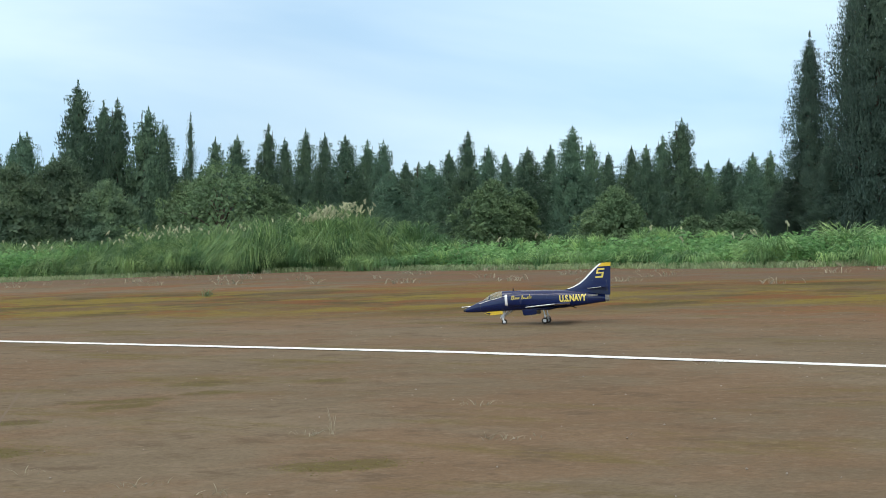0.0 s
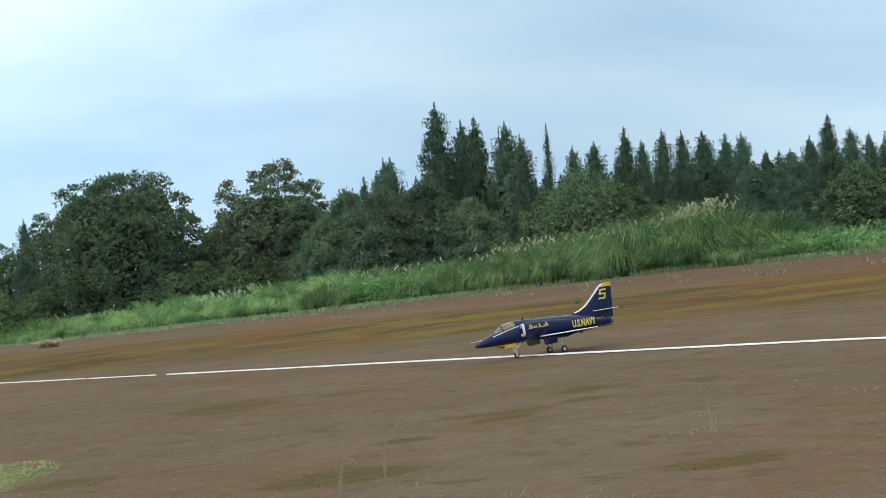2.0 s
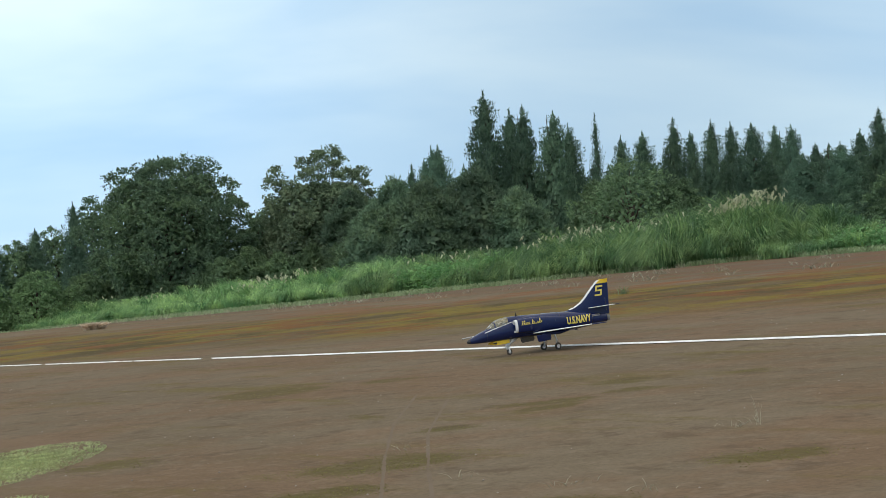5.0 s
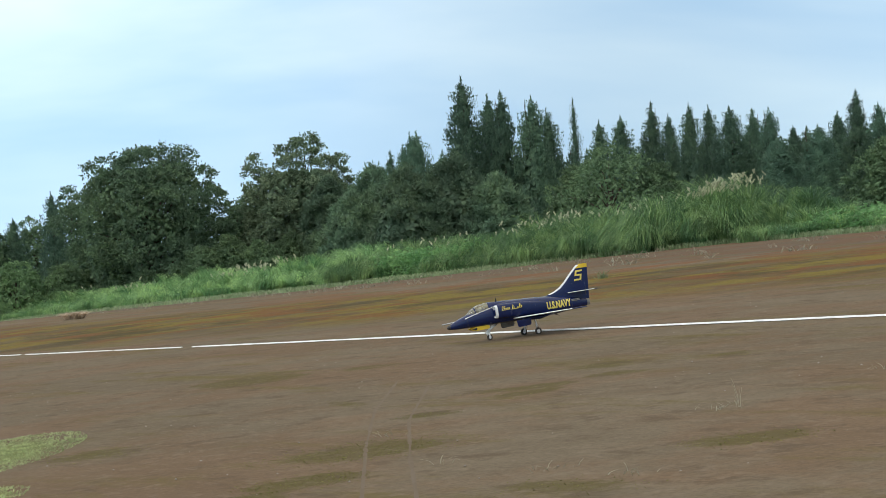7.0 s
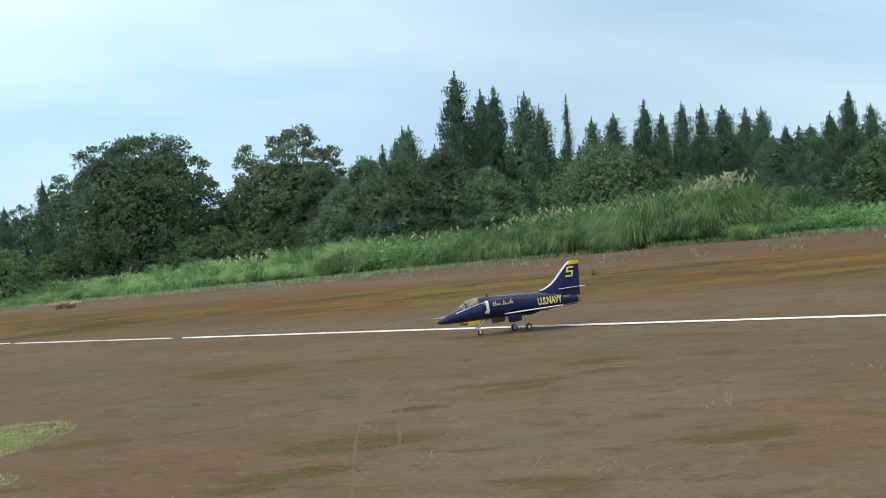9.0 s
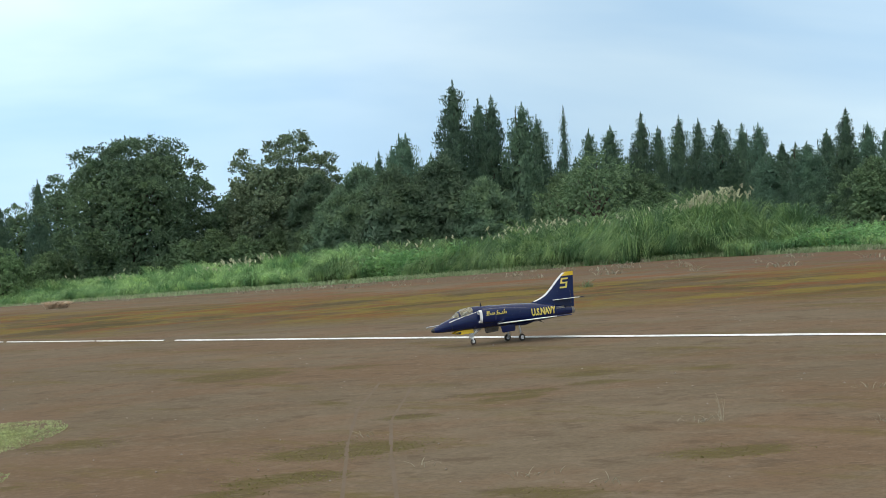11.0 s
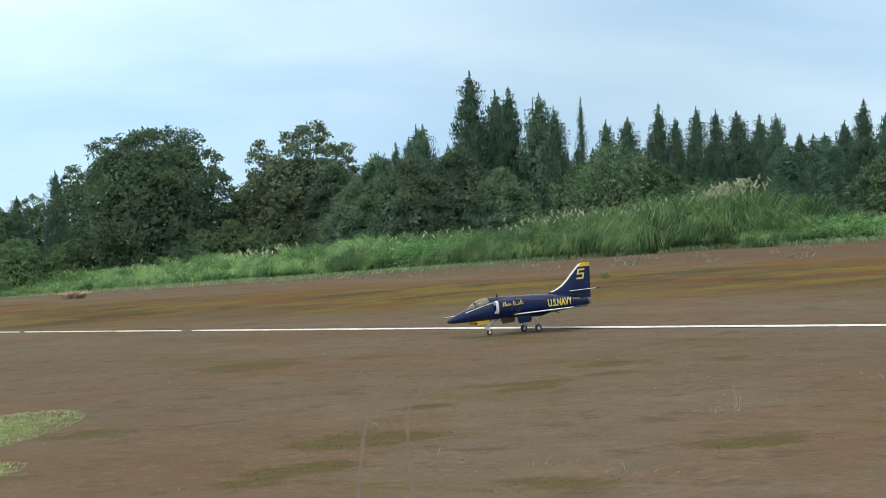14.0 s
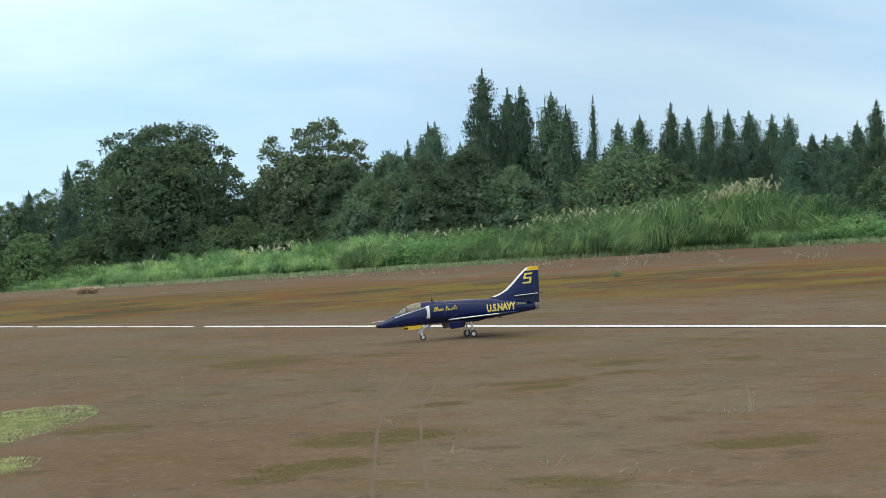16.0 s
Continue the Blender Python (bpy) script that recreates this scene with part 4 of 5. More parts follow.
def hull_side(x, z, proud=0.0):
    """The fuselage's half width at station x and height z."""
    top, bot, half = hull_at(x)
    c, r = (top + bot) / 2, (top - bot) / 2
    k = min(0.999, abs((z - c) / r))
    return half * (1 - k ** 2.5) ** (1 / 2.5) + proud


def loft(bm, rings, closed=True, caps=True):
    rows = [[bm.verts.new(p) for p in ring] for ring in rings]
    n = len(rows[0])
    for r, q in zip(rows, rows[1:]):
        for j in range(n if closed else n - 1):
            bm.faces.new((r[j], r[(j + 1) % n], q[(j + 1) % n], q[j]))
    if caps and closed:
        bm.faces.new(rows[0][::-1])
        bm.faces.new(rows[-1])


def super_ring(x, top, bot, half, n=28, power=2.5):
    c, r = (top + bot) / 2, (top - bot) / 2
    ring = []
    for i in range(n):
        a = 2 * math.pi * i / n
        ca, sa = math.cos(a), math.sin(a)
        ring.append((x, half * math.copysign(abs(ca) ** (2 / power), ca), c + r * math.copysign(abs(sa) ** (2 / power), sa)))
    return ring


def foil(bm, root, tip, thick, flip=1, cut=(0.0, 1.0)):
    """A wing panel between two chords (x front, x back, y, z); cut: the share of the chord that it covers."""
    rings = []
    for (a, b, y, z), t in ((root, thick[0]), (tip, thick[1])):
        ks = np.linspace(cut[0], cut[1], 9)
        up = [(a + (b - a) * k, y * flip, z + t * 2.4 * (math.sqrt(max(k, 0)) * 0.6 * (1 - k) + 0.02)) for k in ks]
        dn = [(a + (b - a) * k, y * flip, z - t * 1.5 * (math.sqrt(max(k, 0)) * 0.6 * (1 - k) + 0.02)) for k in ks[::-1]]
        rings.append(up + dn)
    loft(bm, rings)


def text_mesh(words, bold=0.0, shear=0.0):
    cu = bpy.data.curves.new("lettering", "FONT")
    cu.body, cu.offset, cu.shear, cu.resolution_u = words, bold, shear, 3
    ob = bpy.data.objects.new("lettering", cu)
    scene.collection.objects.link(ob)
    me = bpy.data.meshes.new_from_object(ob.evaluated_get(bpy.context.evaluated_depsgraph_get()))
    bpy.data.objects.remove(ob)
    return me


def lettering(name, words, mat, parent, x0, x1, z0, z1, side, bold=0.0, shear=0.0, label=""):
    """Letters laid on a surface: they run from x0 aft to x1; side(x, z) gives the surface."""
    me = text_mesh(words, bold, shear)
    bm = bmesh.new()
    bm.from_mesh(me)
    bmesh.ops.subdivide_edges(bm, edges=[e for e in bm.edges if e.calc_length() > 0.2], cuts=2)
    bmesh.ops.triangulate(bm, faces=bm.faces)
    lo = [min(v.co[k] for v in bm.verts) for k in (0, 1)]
    hi = [max(v.co[k] for v in bm.verts) for k in (0, 1)]
    for v in bm.verts:
        x = x0 + (x1 - x0) * (v.co.x - lo[0]) / (hi[0] - lo[0])
        z = z0 + (z1 - z0) * (v.co.y - lo[1]) / (hi[1] - lo[1])
        v.co = (x, side(x, z), z)
    return part(name, bm, mat, parent, label, True)


def slab(bm, outline, y0, y1, chamfer=0.0):
    """A plate between y0 and y1 with the outline given in x, z."""
    cx, cz = sum(p[0] for p in outline) / len(outline), sum(p[1] for p in outline) / len(outline)
    shrink = [(cx + (x - cx) * (1 - chamfer), cz + (z - cz) * (1 - chamfer)) for x, z in outline]
    d = (y1 - y0) * 0.25 if chamfer else 0
    rings = [[(x, y0, z) for x, z in shrink], [(x, y0 + d, z) for x, z in outline], [(x, y1 - d, z) for x, z in outline], [(x, y1, z) for x, z in shrink]]
    loft(bm, rings if chamfer else [rings[0], rings[3]])


def disc(bm, radius, half, bevel, sides=24, hole=0.0):
    """A wheel-like turned body round the y axis."""
    prof = [(hole, -half), (radius - bevel, -half), (radius, -half + bevel), (radius, half - bevel), (radius - bevel, half), (hole, half)]
    rings = [[(r * math.cos(a), y, r * math.sin(a)) for a in (2 * math.pi * i / sides for i in range(sides))] for r, y in prof]
    loft(bm, rings, caps=False)


def wheel(name, radius, half, parent, x, y, lift):
    bm = bmesh.new()
    disc(bm, radius, half, half * 0.6, 28, radius * 0.55)
    tyre = part(name, bm, MAT_TYRE, parent, "small black rubber wheel with a white hub")
    tyre.location = (x, y, radius + lift)
    bm = bmesh.new()
    disc(bm, radius * 0.58, half * 0.75, half * 0.2, 20, radius * 0.001)
    part("hub", bm, MAT_WHITE, tyre, "white painted hub")
    bm = bmesh.new()
    disc(bm, radius * 0.16, half * 1.1, half * 0.1, 10, radius * 0.001)
    part("axle_cap", bm, MAT_STEEL, tyre)
    for k in range(5):
        a = k * 2 * math.pi / 5
        bm = bmesh.new()
        disc(bm, radius * 0.07, half * 0.86, half * 0.1, 8, radius * 0.001)
        for v in bm.verts:
            v.co += Vector((math.cos(a), 0, math.sin(a))) * radius * 0.37
        part("hub_hole", bm, MAT_BLACK, tyre)
    return tyre, radius


# the compressed gear: how far the ground lies over 0 at the main wheels, and its rise forward
SQUAT, SQUAT_PITCH = 0.02, math.atan(0.02 / 0.655)


def build_jet():
    jet = thing("model_jet", "dark blue model attack jet with yellow markings on dirt", "model aircraft")
    bm = bmesh.new()
    fine = []
    for a, b in zip(HULL, HULL[1:]):
        for k in (0, 0.5):
            fine.append([p + (q - p) * k for p, q in zip(a, b)])
    fine.append(list(HULL[-1]))
    loft(bm, [super_ring(*h) for h in fine])
    hull = part("fuselage", bm, MAT_BLUE, jet, "glossy dark blue fuselage")
    bm = bmesh.new()
    loft(bm, [super_ring(x, t + 0.002, b - 0.002, w + 0.002) for x, t, b, w in ((1.283, 0.296, 0.283, 0.006), (1.262, 0.315, 0.270, 0.0225), (1.245, 0.325, 0.2645, 0.029))])
    part("nose_cap", bm, MAT_BLACK, hull, "black nose cap")
    # panel joints round the hull
    for x in (1.0, 0.15, -0.14, -0.665):
        t, b, w = hull_at(x)
        bm = bmesh.new()
        loft(bm, [super_ring(x + d, t + 0.0012, b - 0.0012, w + 0.0012) for d in (-0.0022, 0.0022)])
        part("panel_joint", bm, MAT_BLACK, hull)
    # exhaust
    bm = bmesh.new()
    rings = []
    for x, r in ((-0.925, 0.056), (-0.985, 0.046), (-0.985, 0.040), (-0.90, 0.036)):
        rings.append([(x, r * math.cos(a), 0.353 + r * math.sin(a)) for a in (2 * math.pi * i / 24 for i in range(24))])
    loft(bm, rings, caps=False)
    part("exhaust_nozzle", bm, MAT_GREY, jet, "grey metal exhaust nozzle")
    bm = bmesh.new()
    loft(bm, [[(-0.932, 0.040 * math.cos(a), 0.353 + 0.040 * math.sin(a)) for a in (2 * math.pi * i / 20 for i in range(20))], [(-0.936, 0.036 * math.cos(a), 0.353 + 0.036 * math.sin(a)) for a in (2 * math.pi * i / 20 for i in range(20))]])
    part("exhaust_throat", bm, MAT_BLACK, jet)
    # intakes on both sides, with white lips; a black plate paints in the throat's shade
    for flip in (1, -1):
        bm = bmesh.new()
        rings = []
        for x, y, half, top, bot in ((0.565, 0.128, 0.042, 0.502, 0.325), (0.50, 0.130, 0.044, 0.508, 0.318), (0.35, 0.130, 0.042, 0.508, 0.312), (0.12, 0.122, 0.034, 0.498, 0.308), (-0.15, 0.104, 0.030, 0.470, 0.310), (-0.32, 0.085, 0.022, 0.44, 0.32)):
            rings.append([(px, flip * (y + py), pz) for px, py, pz in super_ring(x, top, bot, half, 24, 2.6)])
        loft(bm, rings)
        part("intake_duct", bm, MAT_BLUE, jet, "dark blue air intake fairing")
        bm = bmesh.new()
        a = [(px, flip * (0.128 + py), pz) for px, py, pz in super_ring(0.563, 0.503, 0.324, 0.0432, 24, 2.6)]
        b = [(px, flip * (0.128 + py), pz) for px, py, pz in super_ring(0.602, 0.498, 0.330, 0.040, 24, 2.6)]
        c = [(px, flip * (0.128 + py), pz) for px, py, pz in super_ring(0.598, 0.482, 0.346, 0.026, 24, 2.6)]
        d = [(px, flip * (0.128 + py), pz) for px, py, pz in super_ring(0.567, 0.480, 0.348, 0.024, 24, 2.6)]
        loft(bm, [a, b, c, d], caps=False)
        part("intake_lip", bm, MAT_WHITE, jet, "white intake lip")
        bm = bmesh.new()
        loft(bm, [[(px, flip * (0.128 + py), pz) for px, py, pz in super_ring(x, 0.484, 0.344, 0.027, 24, 2.6)] for x in (0.566, 0.571)])
        part("intake_throat", bm, MAT_BLACK, jet)
        # white cheat line from the nose along the sill to the intake
        bm = bmesh.new()
        rows = []
        for x in np.linspace(1.03, 0.60, 24):
            z = float(np.interp(x, (0.60, 0.80, 0.95, 1.14), (0.482, 0.440, 0.404, 0.352)))
            rows.append([(x, flip * hull_side(x, z + dz, p), z + dz) for dz, p in ((-0.0042, 0.0), (-0.0034, 0.003), (0.0034, 0.003), (0.0042, 0.0))])
        loft(bm, rows, closed=False)
        part("white_stripe", bm, MAT_WHITE, jet, "thin white stripe")
    # cockpit and canopy
    bm = bmesh.new()
    loft(bm, [super_ring(x, t, 0.40, w, 16, 3) for x, t, w in ((0.88, 0.455, 0.045), (0.84, 0.490, 0.058), (0.80, 0.486, 0.062))])
    part("instrument_hood", bm, MAT_BLACK, jet)
    bm = bmesh.new()
    loft(bm, [super_ring(x, t, 0.42, w, 16, 4) for x, t, w in ((0.70, 0.500, 0.046), (0.665, 0.528, 0.046), (0.63, 0.536, 0.040), (0.60, 0.532, 0.030))])
    part("pilot_seat", bm, MAT_SEAT, jet, "tan empty cockpit seat")
    bm = bmesh.new()
    rings = []
    for x, top, half in ((0.965, 0.434, 0.030), (0.92, 0.468, 0.058), (0.86, 0.508, 0.073), (0.79, 0.538, 0.080), (0.72, 0.551, 0.082), (0.64, 0.555, 0.080), (0.56, 0.552, 0.070), (0.50, 0.545, 0.055)):
        ring = []
        sill = hull_at(x)[0] - 0.055
        for i in range(15):
            a = math.pi * i / 14
            ring.append((x, half * math.copysign(abs(math.cos(a)) ** 0.8, math.cos(a)), sill + (top - sill) * math.sin(a) ** 0.9))
        rings.append(ring)
    loft(bm, rings, closed=False)
    canopy = part("canopy", bm, MAT_GLASS, jet, "clear yellowish canopy glass")
    for x0, x1, mat in ((0.868, 0.852, MAT_BLUE), (0.655, 0.645, MAT_BLUE)):
        bm = bmesh.new()
        rr = []
        for x in (x0, x1):
            top, half = float(np.interp(x, (0.56, 0.64, 0.72, 0.79, 0.86, 0.92), (0.552, 0.555, 0.551, 0.538, 0.508, 0.468))) + 0.003, float(np.interp(x, (0.56, 0.64, 0.72, 0.79, 0.86, 0.92), (0.070, 0.080, 0.082, 0.080, 0.073, 0.058))) + 0.003
            sill = hull_at(x)[0] - 0.055
            rr.append([(x, half * math.copysign(abs(math.cos(a)) ** 0.8, math.cos(a)), sill + (top - sill) * math.sin(a) ** 0.9) for a in (math.pi * i / 14 for i in range(15))])
        loft(bm, rr, closed=False)
        part("canopy_frame", bm, mat, canopy, "blue canopy frame")
    bm = bmesh.new()
    rings = []
    for x, top, half in ((0.655, 0.558, 0.083), (0.56, 0.556, 0.075), (0.48, 0.552, 0.066), (0.36, 0.549, 0.060), (0.2, 0.540, 0.05)):
        sill = hull_at(x)[0] - 0.05
        rings.append([(x, half * math.copysign(abs(math.cos(a)) ** 0.8, math.cos(a)), sill + (top - sill) * math.sin(a) ** 0.9) for a in (math.pi * i / 14 for i in range(15))])
    loft(bm, rings, closed=False)
    part("spine_fairing", bm, MAT_BLUE, jet, "dark blue hump behind the canopy")
    # wings, tailplanes, fin, each with a white leading edge
    for flip in (1, -1):
        root, tip = (0.330, -0.385, 0.06, 0.283), (-0.255, -0.475, 0.775, 0.322)
        bm = bmesh.new()
        foil(bm, root, tip, (0.034, 0.014), flip, (0.03, 1.0))
        wing = part("wing", bm, MAT_BLUE, jet, "dark blue delta wing with white leading edge")
        bm = bmesh.new()
        foil(bm, (0.340, -0.385, 0.06, 0.283), (-0.245, -0.475, 0.775, 0.322), (0.038, 0.019), flip, (0.0, 0.055))
        part("leading_edge", bm, MAT_WHITE, wing, "white leading edge strip")
        bm = bmesh.new()
        tube(bm, [(-0.24, 0.776 * flip, 0.322), (-0.36, 0.782 * flip, 0.324), (-0.478, 0.776 * flip, 0.322)], [0.006, 0.010, 0.005], 8)
        part("wing_tip", bm, MAT_BLUE, wing, "rounded dark blue wing tip")
        bm = bmesh.new()
        foil(bm, (-0.655, -0.945, 0.004, 0.515), (-0.905, -1.005, 0.33, 0.530), (0.013, 0.007), flip, (0.04, 1.0))
        tail = part("tailplane", bm, MAT_BLUE, jet, "dark blue tailplane with white leading edge")
        bm = bmesh.new()
        foil(bm, (-0.648, -0.945, 0.004, 0.515), (-0.898, -1.005, 0.33, 0.530), (0.018, 0.012), flip, (0.0, 0.07))
        part("leading_edge", bm, MAT_WHITE, tail, "white leading edge strip")
        # main gear: strut, brace, wheel, door
        bm = bmesh.new()
        tube(bm, [(0.02, 0.165 * flip, 0.262), (0.0, 0.172 * flip, 0.155), (0.0, 0.172 * flip, 0.069)], [0.014, 0.012, 0.010], 10)
        leg = part("main_gear_leg", bm, MAT_STEEL, jet, "bright metal undercarriage leg")
        bm = bmesh.new()
        tube(bm, [(-0.012, 0.172 * flip, 0.155), (-0.040, 0.172 * flip, 0.118), (-0.008, 0.172 * flip, 0.084)], [0.006, 0.006, 0.006], 6)
        part("scissor_link", bm, MAT_STEEL, leg)
        bm = bmesh.new()
        tube(bm, [(0.0, 0.160 * flip, 0.069), (0.0, 0.215 * flip, 0.069)], [0.007, 0.007], 8)
        part("axle", bm, MAT_STEEL, leg)
        bm = bmesh.new()
        slab(bm, ((0.335, 0.255), (0.320, 0.176), (0.300, 0.164), (0.125, 0.172), (0.110, 0.195), (0.110, 0.262)), flip * 0.232, flip * 0.240, 0.04)
        door = part("main_gear_door", bm, MAT_BLUE, jet, "dark blue undercarriage door hanging open")
        bm = bmesh.new()
        slab(bm, ((0.327, 0.250), (0.313, 0.180), (0.297, 0.171), (0.131, 0.178), (0.117, 0.198), (0.117, 0.258)), flip * 0.226, flip * 0.2315)
        part("door_lining", bm, MAT_GREY, door, "grey inner face")
        bm = bmesh.new()
        loft(bm, [super_ring(x, 0.285, b, w, 16, 2.2) for x, b, w in ((0.22, 0.268, 0.02), (0.1, 0.235, 0.045), (-0.08, 0.226, 0.048), (-0.20, 0.250, 0.03), (-0.26, 0.272, 0.012))])
        for v in bm.verts:
            v.co.y += 0.165 * flip
        part("gear_fairing", bm, MAT_BLUE, jet, "dark blue fairing under the wing")
    fin_line = ((-0.24, 0.512), (-0.36, 0.528), (-0.44, 0.550), (-0.545, 0.600), (-0.635, 0.672), (-0.735, 0.767), (-0.815, 0.838), (-0.86, 0.872), (-0.905, 0.890), (-1.035, 0.900))
    lead = fin_line[:-1]

    def fin_half(x, z):
        front = float(np.interp(z, [p[1] for p in lead], [p[0] for p in lead]))
        k = np.clip((front - x) / max(0.05, front + 1.03), 0, 1)
        return 0.004 + 0.030 * math.sqrt(k) * (1 - k) * (1.15 - 0.5 * (z - 0.5) / 0.4)

    def fin_piece(name, z0, z1, mat, label, proud=0.0, span=(0.0, 1.0), parent=None):
        rings = []
        for z in np.linspace(z0, z1, 14):
            front = float(np.interp(z, [p[1] for p in lead], [p[0] for p in lead]))
            rear = float(np.interp(z, (0.40, 0.884), (-1.005, -1.038)))
            xs = [front + (rear - front) * (span[0] + (span[1] - span[0]) * k) for k in np.linspace(0, 1, 10)]
            rings.append([(x, fin_half(x, z) + proud, z) for x in xs] + [(x, -fin_half(x, z) - proud, z) for x in xs[::-1]])
        bm = bmesh.new()
        loft(bm, rings)
        return part(name, bm, mat, parent or jet, label)

    fin = fin_piece("fin", 0.40, 0.838, MAT_BLUE, "dark blue tail fin")
    fin_piece("fin_cap", 0.839, 0.8935, MAT_YELLOW, "yellow fin cap", 0.001, parent=fin)
    bm = bmesh.new()
    rows = []
    for (x, z), (x2, z2) in zip(lead[1:-1], lead[2:]):
        for k in (0, 0.5):
            px, pz = x + (x2 - x) * k, z + (z2 - z) * k
            rows.append([(px + 0.008, 0, pz + 0.006), (px - 0.004, 0.0085, pz), (px - 0.016, 0.012, pz - 0.003), (px - 0.016, -0.012, pz - 0.003), (px - 0.004, -0.0085, pz)])
    loft(bm, rows)
    part("leading_edge", bm, MAT_WHITE, fin, "white leading edge strip")
    bm = bmesh.new()
    tube(bm, [(-0.958, 0, 0.45), (-0.975, 0, 0.83)], [0.0105, 0.0058], 6)
    part("rudder_hinge", bm, MAT_BLACK, fin)
    # a square-cut, slanting figure five
    bm = bmesh.new()
    five = ((0.04, 1.0, 0.84, 1.0), (0.02, 0.26, 0.60, 0.84), (0.0, 1.0, 0.45, 0.60), (0.76, 1.0, 0.16, 0.45), (0.0, 1.0, 0.0, 0.16))
    for u0, u1, v0, v1 in five:
        grid = []
        for v in np.linspace(v0, v1, 4):
            row = []
            for u in np.linspace(u0, u1, 6):
                x, z = -0.790 - 0.120 * u - 0.034 * v, 0.668 + 0.143 * v
                row.append(bm.verts.new((x, fin_half(x, z) + 0.0035, z)))
            grid.append(row)
        for low, high in zip(grid, grid[1:]):
            for i in range(5):
                bm.faces.new((low[i], low[i + 1], high[i + 1], high[i]))
    part("fin_number", bm, MAT_LETTER, fin, "bold yellow figure five", True)
    lettering("navy_lettering", "U.S.NAVY", MAT_LETTER, jet, -0.235, -0.648, 0.334, 0.440, lambda x, z: hull_side(x, z) + 0.004, 0.042, 0.0, "bold yellow capital letters")
    # a flowing yellow script, drawn as strokes
    bm = bmesh.new()
    for x0, n, tall_at in ((0.512, 5, (0, 1)), (0.352, 6, (0, 4))):
        pts = []
        for i in range(n * 12 + 1):
            k = i / 12
            tall = 0.058 if int(k) in tall_at else 0.026
            low = 0.022 if n == 6 and int(k) == 2 else 0.0
            lift = tall * (0.5 - 0.5 * math.cos(2 * math.pi * k)) - low * math.sin(math.pi * (k % 1)) ** 2
            px = x0 - 0.028 * k - 0.013 * math.sin(2 * math.pi * k) - 0.25 * lift
            pz = 0.417 + 0.008 * k / n + lift
            y = max(hull_side(px, pz), 0.130 + 0.040 * (1 - min(1, abs((pz - 0.408) / 0.098)) ** 2.6) ** (1 / 2.6)) + 0.003
            pts.append((px, y, pz))
        tube(bm, pts, [0.0038] * len(pts), 5)
    part("script_flourish", bm, MAT_LETTER, jet, "flowing yellow script")
    bm = bmesh.new()
    for x0, z in ((-0.665, 0.418), (-0.665, 0.402)):
        rows = [[(x, hull_side(x, z + d, 0.003), z + d) for d in (-0.005, 0.005)] for x in np.linspace(x0, x0 - 0.15, 6)]
        loft(bm, rows, closed=False)
    part("stencil_bars", bm, MAT_GREY, jet, "small grey stencil bars")
    # nose gear
    bm = bmesh.new()
    tube(bm, [(0.655, 0, 0.262), (0.662, 0, 0.18), (0.672, 0, 0.122)], [0.020, 0.020, 0.016], 10)
    leg = part("nose_gear_leg", bm, MAT_WHITE, jet, "white nose gear leg")
    for pts, r in ((((0.668, 0.0, 0.165), (0.50, 0.0, 0.256)), 0.012), (((0.668, 0.022, 0.165), (0.58, 0.030, 0.258)), 0.009), (((0.668, -0.022, 0.165), (0.58, -0.030, 0.258)), 0.009), (((0.69, 0.0, 0.175), (0.712, 0.0, 0.145), (0.684, 0.0, 0.112)), 0.008)):
        bm = bmesh.new()
        tube(bm, pts, [r] * len(pts), 8)
        part("drag_brace", bm, MAT_STEEL, leg)
    for flip in (1, -1):
        bm = bmesh.new()
        tube(bm, [(0.672, 0.004 * flip, 0.134), (0.668, 0.023 * flip, 0.124), (0.655, 0.023 * flip, 0.080)], [0.011, 0.011, 0.010], 8)
        part("fork_arm", bm, MAT_WHITE, leg)
        bm = bmesh.new()
        slab(bm, ((0.955, 0.226), (0.885, 0.252), (0.665, 0.252), (0.662, 0.205), (0.86, 0.197)), 0.050 * flip, 0.057 * flip, 0.03)
        door = part("nose_gear_door", bm, MAT_YELLOW, jet, "yellow nose gear door with black arrow")
        bm = bmesh.new()
        slab(bm, ((0.944, 0.226), (0.87, 0.240), (0.855, 0.226), (0.87, 0.208)), 0.0565 * flip, 0.0595 * flip)
        part("black_arrow", bm, MAT_BLACK, door)
    bm = bmesh.new()
    slab(bm, ((0.692, 0.188), (0.694, 0.150), (0.645, 0.146), (0.640, 0.185)), -0.024, 0.024, 0.1)
    part("steering_block", bm, MAT_STEEL, leg)
    # refuelling probe, mast, hook
    bm = bmesh.new()
    tube(bm, [(0.62, -0.112, 0.352), (0.80, -0.120, 0.365), (1.10, -0.092, 0.352), (1.285, -0.068, 0.345), (1.318, -0.066, 0.344)], [0.008, 0.011, 0.009, 0.008, 0.011], 8)
    part("refuelling_probe", bm, MAT_STEEL, jet, "thin grey refuelling probe")
    bm = bmesh.new()
    slab(bm, ((0.500, 0.545), (0.492, 0.596), (0.482, 0.596), (0.470, 0.545)), -0.004, 0.004, 0.1)
    part("antenna_mast", bm, MAT_BLACK, jet, "small black antenna")
    bm = bmesh.new()
    slab(bm, ((-0.36, 0.262), (-0.48, 0.232), (-0.485, 0.222), (-0.44, 0.250), (-0.42, 0.276)), -0.006, 0.006, 0.05)
    part("tail_hook", bm, MAT_BLACK, jet, "black arrester hook")
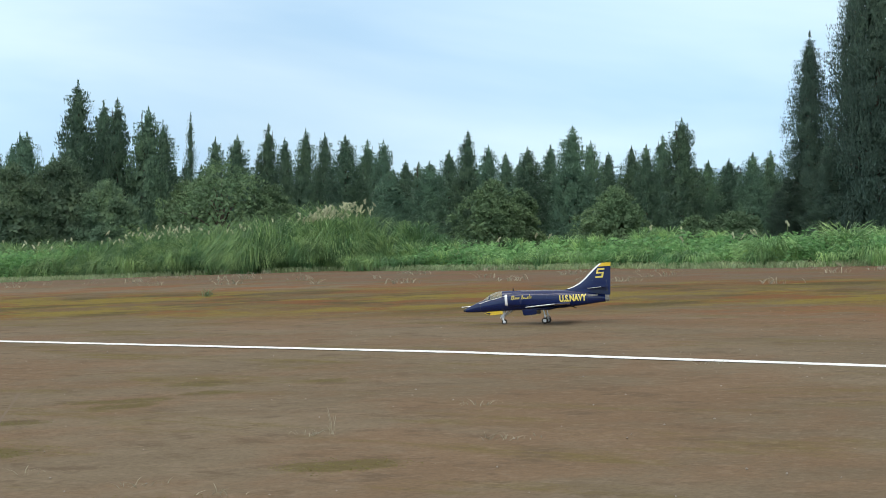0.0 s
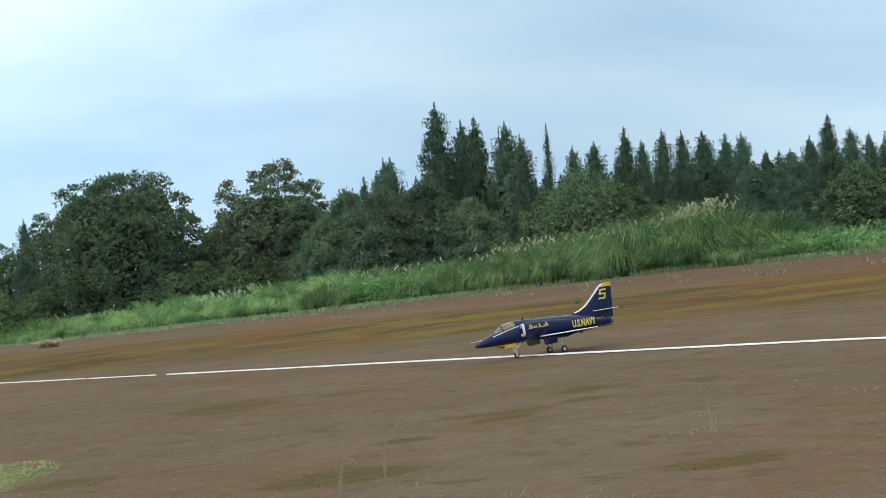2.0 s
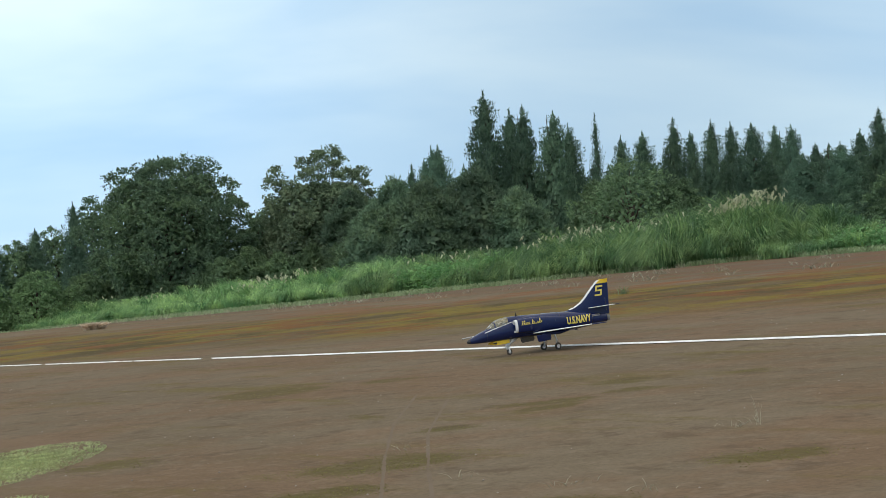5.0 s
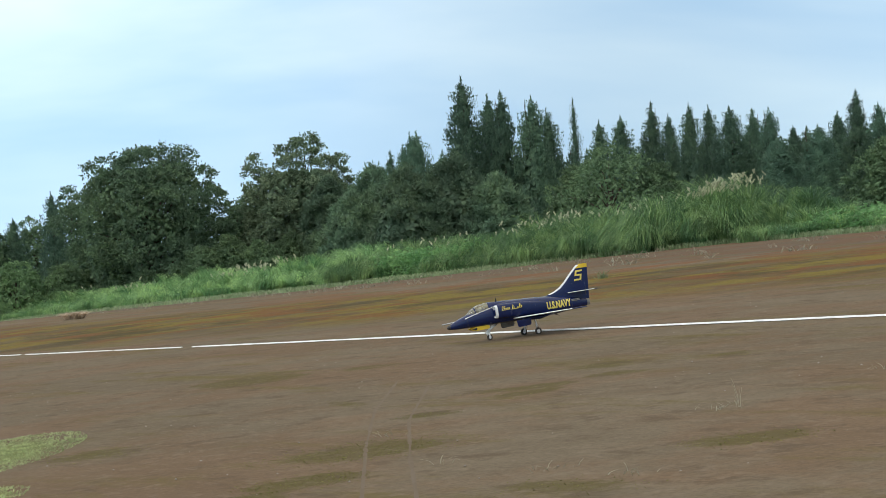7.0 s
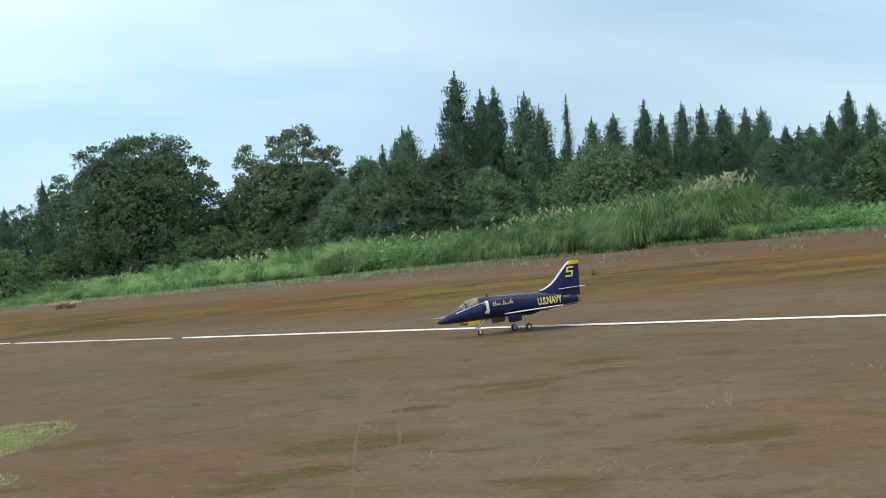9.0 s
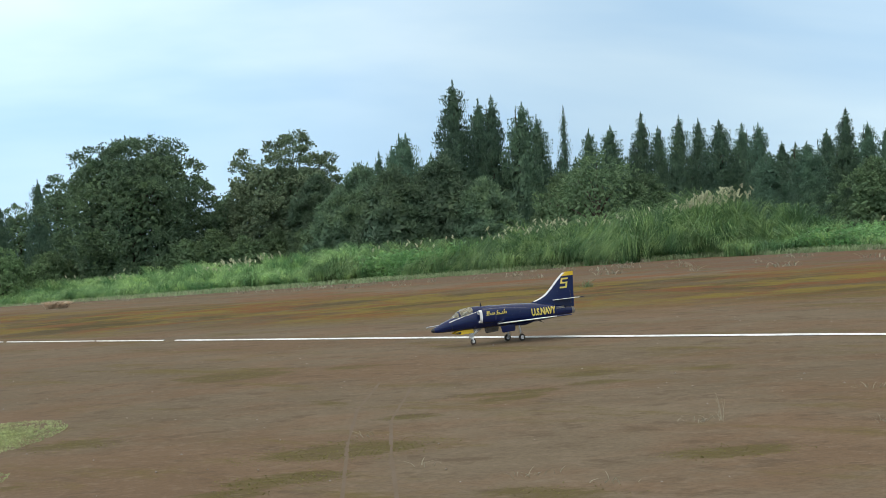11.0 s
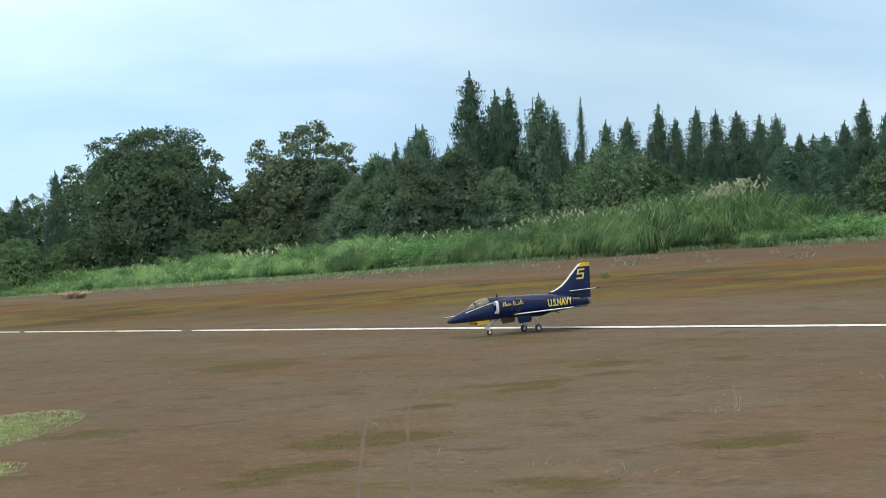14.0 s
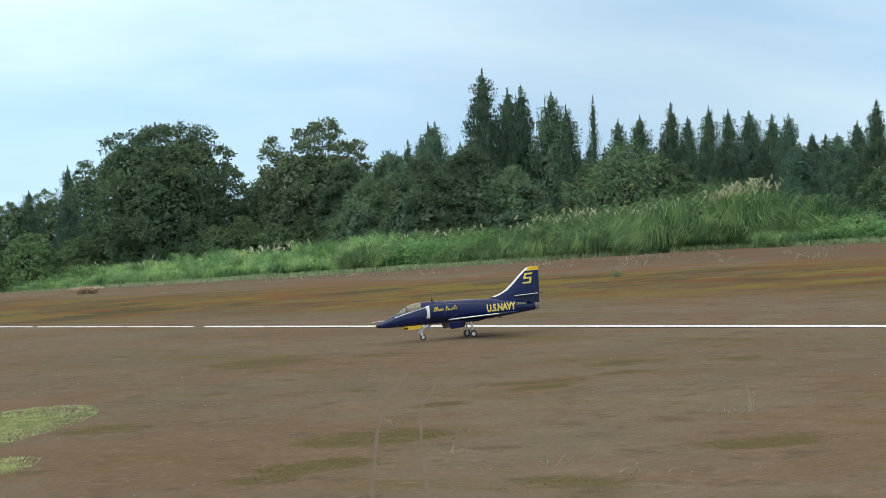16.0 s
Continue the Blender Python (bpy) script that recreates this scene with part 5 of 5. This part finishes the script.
    wheels = [wheel("nose_wheel", 0.041, 0.014, jet, 0.655, 0.0, 0.04), wheel("main_wheel", 0.049, 0.016, jet, 0.0, 0.200, SQUAT), wheel("main_wheel", 0.049, 0.016, jet, 0.0, -0.200, SQUAT)]
    return jet, wheels


model_jet, jet_wheels = build_jet()


# ---- what moves ----
def jet_pose(x, y, heading):
    """The jet standing on the field at x, y; heading 0 points to -x, positive turns towards -y."""
    n = Vector((-FALL_X, 0.025, 1)).normalized()
    a = radians(heading)
    f = Vector((-math.cos(a), -math.sin(a), 0))
    f = (f - n * f.dot(n)).normalized()
    l = n.cross(f)
    f, n = f * math.cos(SQUAT_PITCH) - n * math.sin(SQUAT_PITCH), f * math.sin(SQUAT_PITCH) + n * math.cos(SQUAT_PITCH)
    m = Matrix((f, l, n)).transposed().to_4x4()
    m.translation = Vector((x, y, float(ground_z(x, y)) + 0.004)) - n * SQUAT
    return m


TAXI = ((0.0, 7.53, 27.40, -23.0), (0.5, 5.73, 27.78, -6.5), (1.0, 4.05, 27.33, 15.5), (1.5, 2.81, 26.65, 25.0), (2.0, 1.875, 25.94, 27.0), (2.5, 1.21, 25.50, 27.5), (2.8, 1.135, 25.50, 27.4),
        (3.5, 1.130, 25.50, 27.4), (9.0, 1.128, 25.50, 27.4), (14.5, 1.122, 25.48, 27.2), (15.0, 1.06, 25.43, 26.6), (15.5, 0.765, 25.28, 20.5), (16.0, 0.105, 25.02, 12.5))


def motions():
    walk(model_jet, [(t, jet_pose(x, y, h)) for t, x, y, h in TAXI])
    ts = [r[0] for r in TAXI]
    for ob, r in jet_wheels:
        rows, turned, t = [], 0.0, 0.0
        last = None
        spot = tuple(ob.location)
        while t < 16.0 + 1e-6:
            p = (float(np.interp(t, ts, [q[1] for q in TAXI])), float(np.interp(t, ts, [q[2] for q in TAXI])))
            if last is not None:
                turned += min(80.0, math.degrees(math.dist(p, last) / r))
            last = p
            rows.append((t, pose(*spot, 0, turned % 360, 0)))
            t += 1 / 30
        rows = [q for i, q in enumerate(rows) if i in (0, len(rows) - 1) or q[0] < 2.9 or q[0] > 14.4]
        walk(ob, rows)


motions()
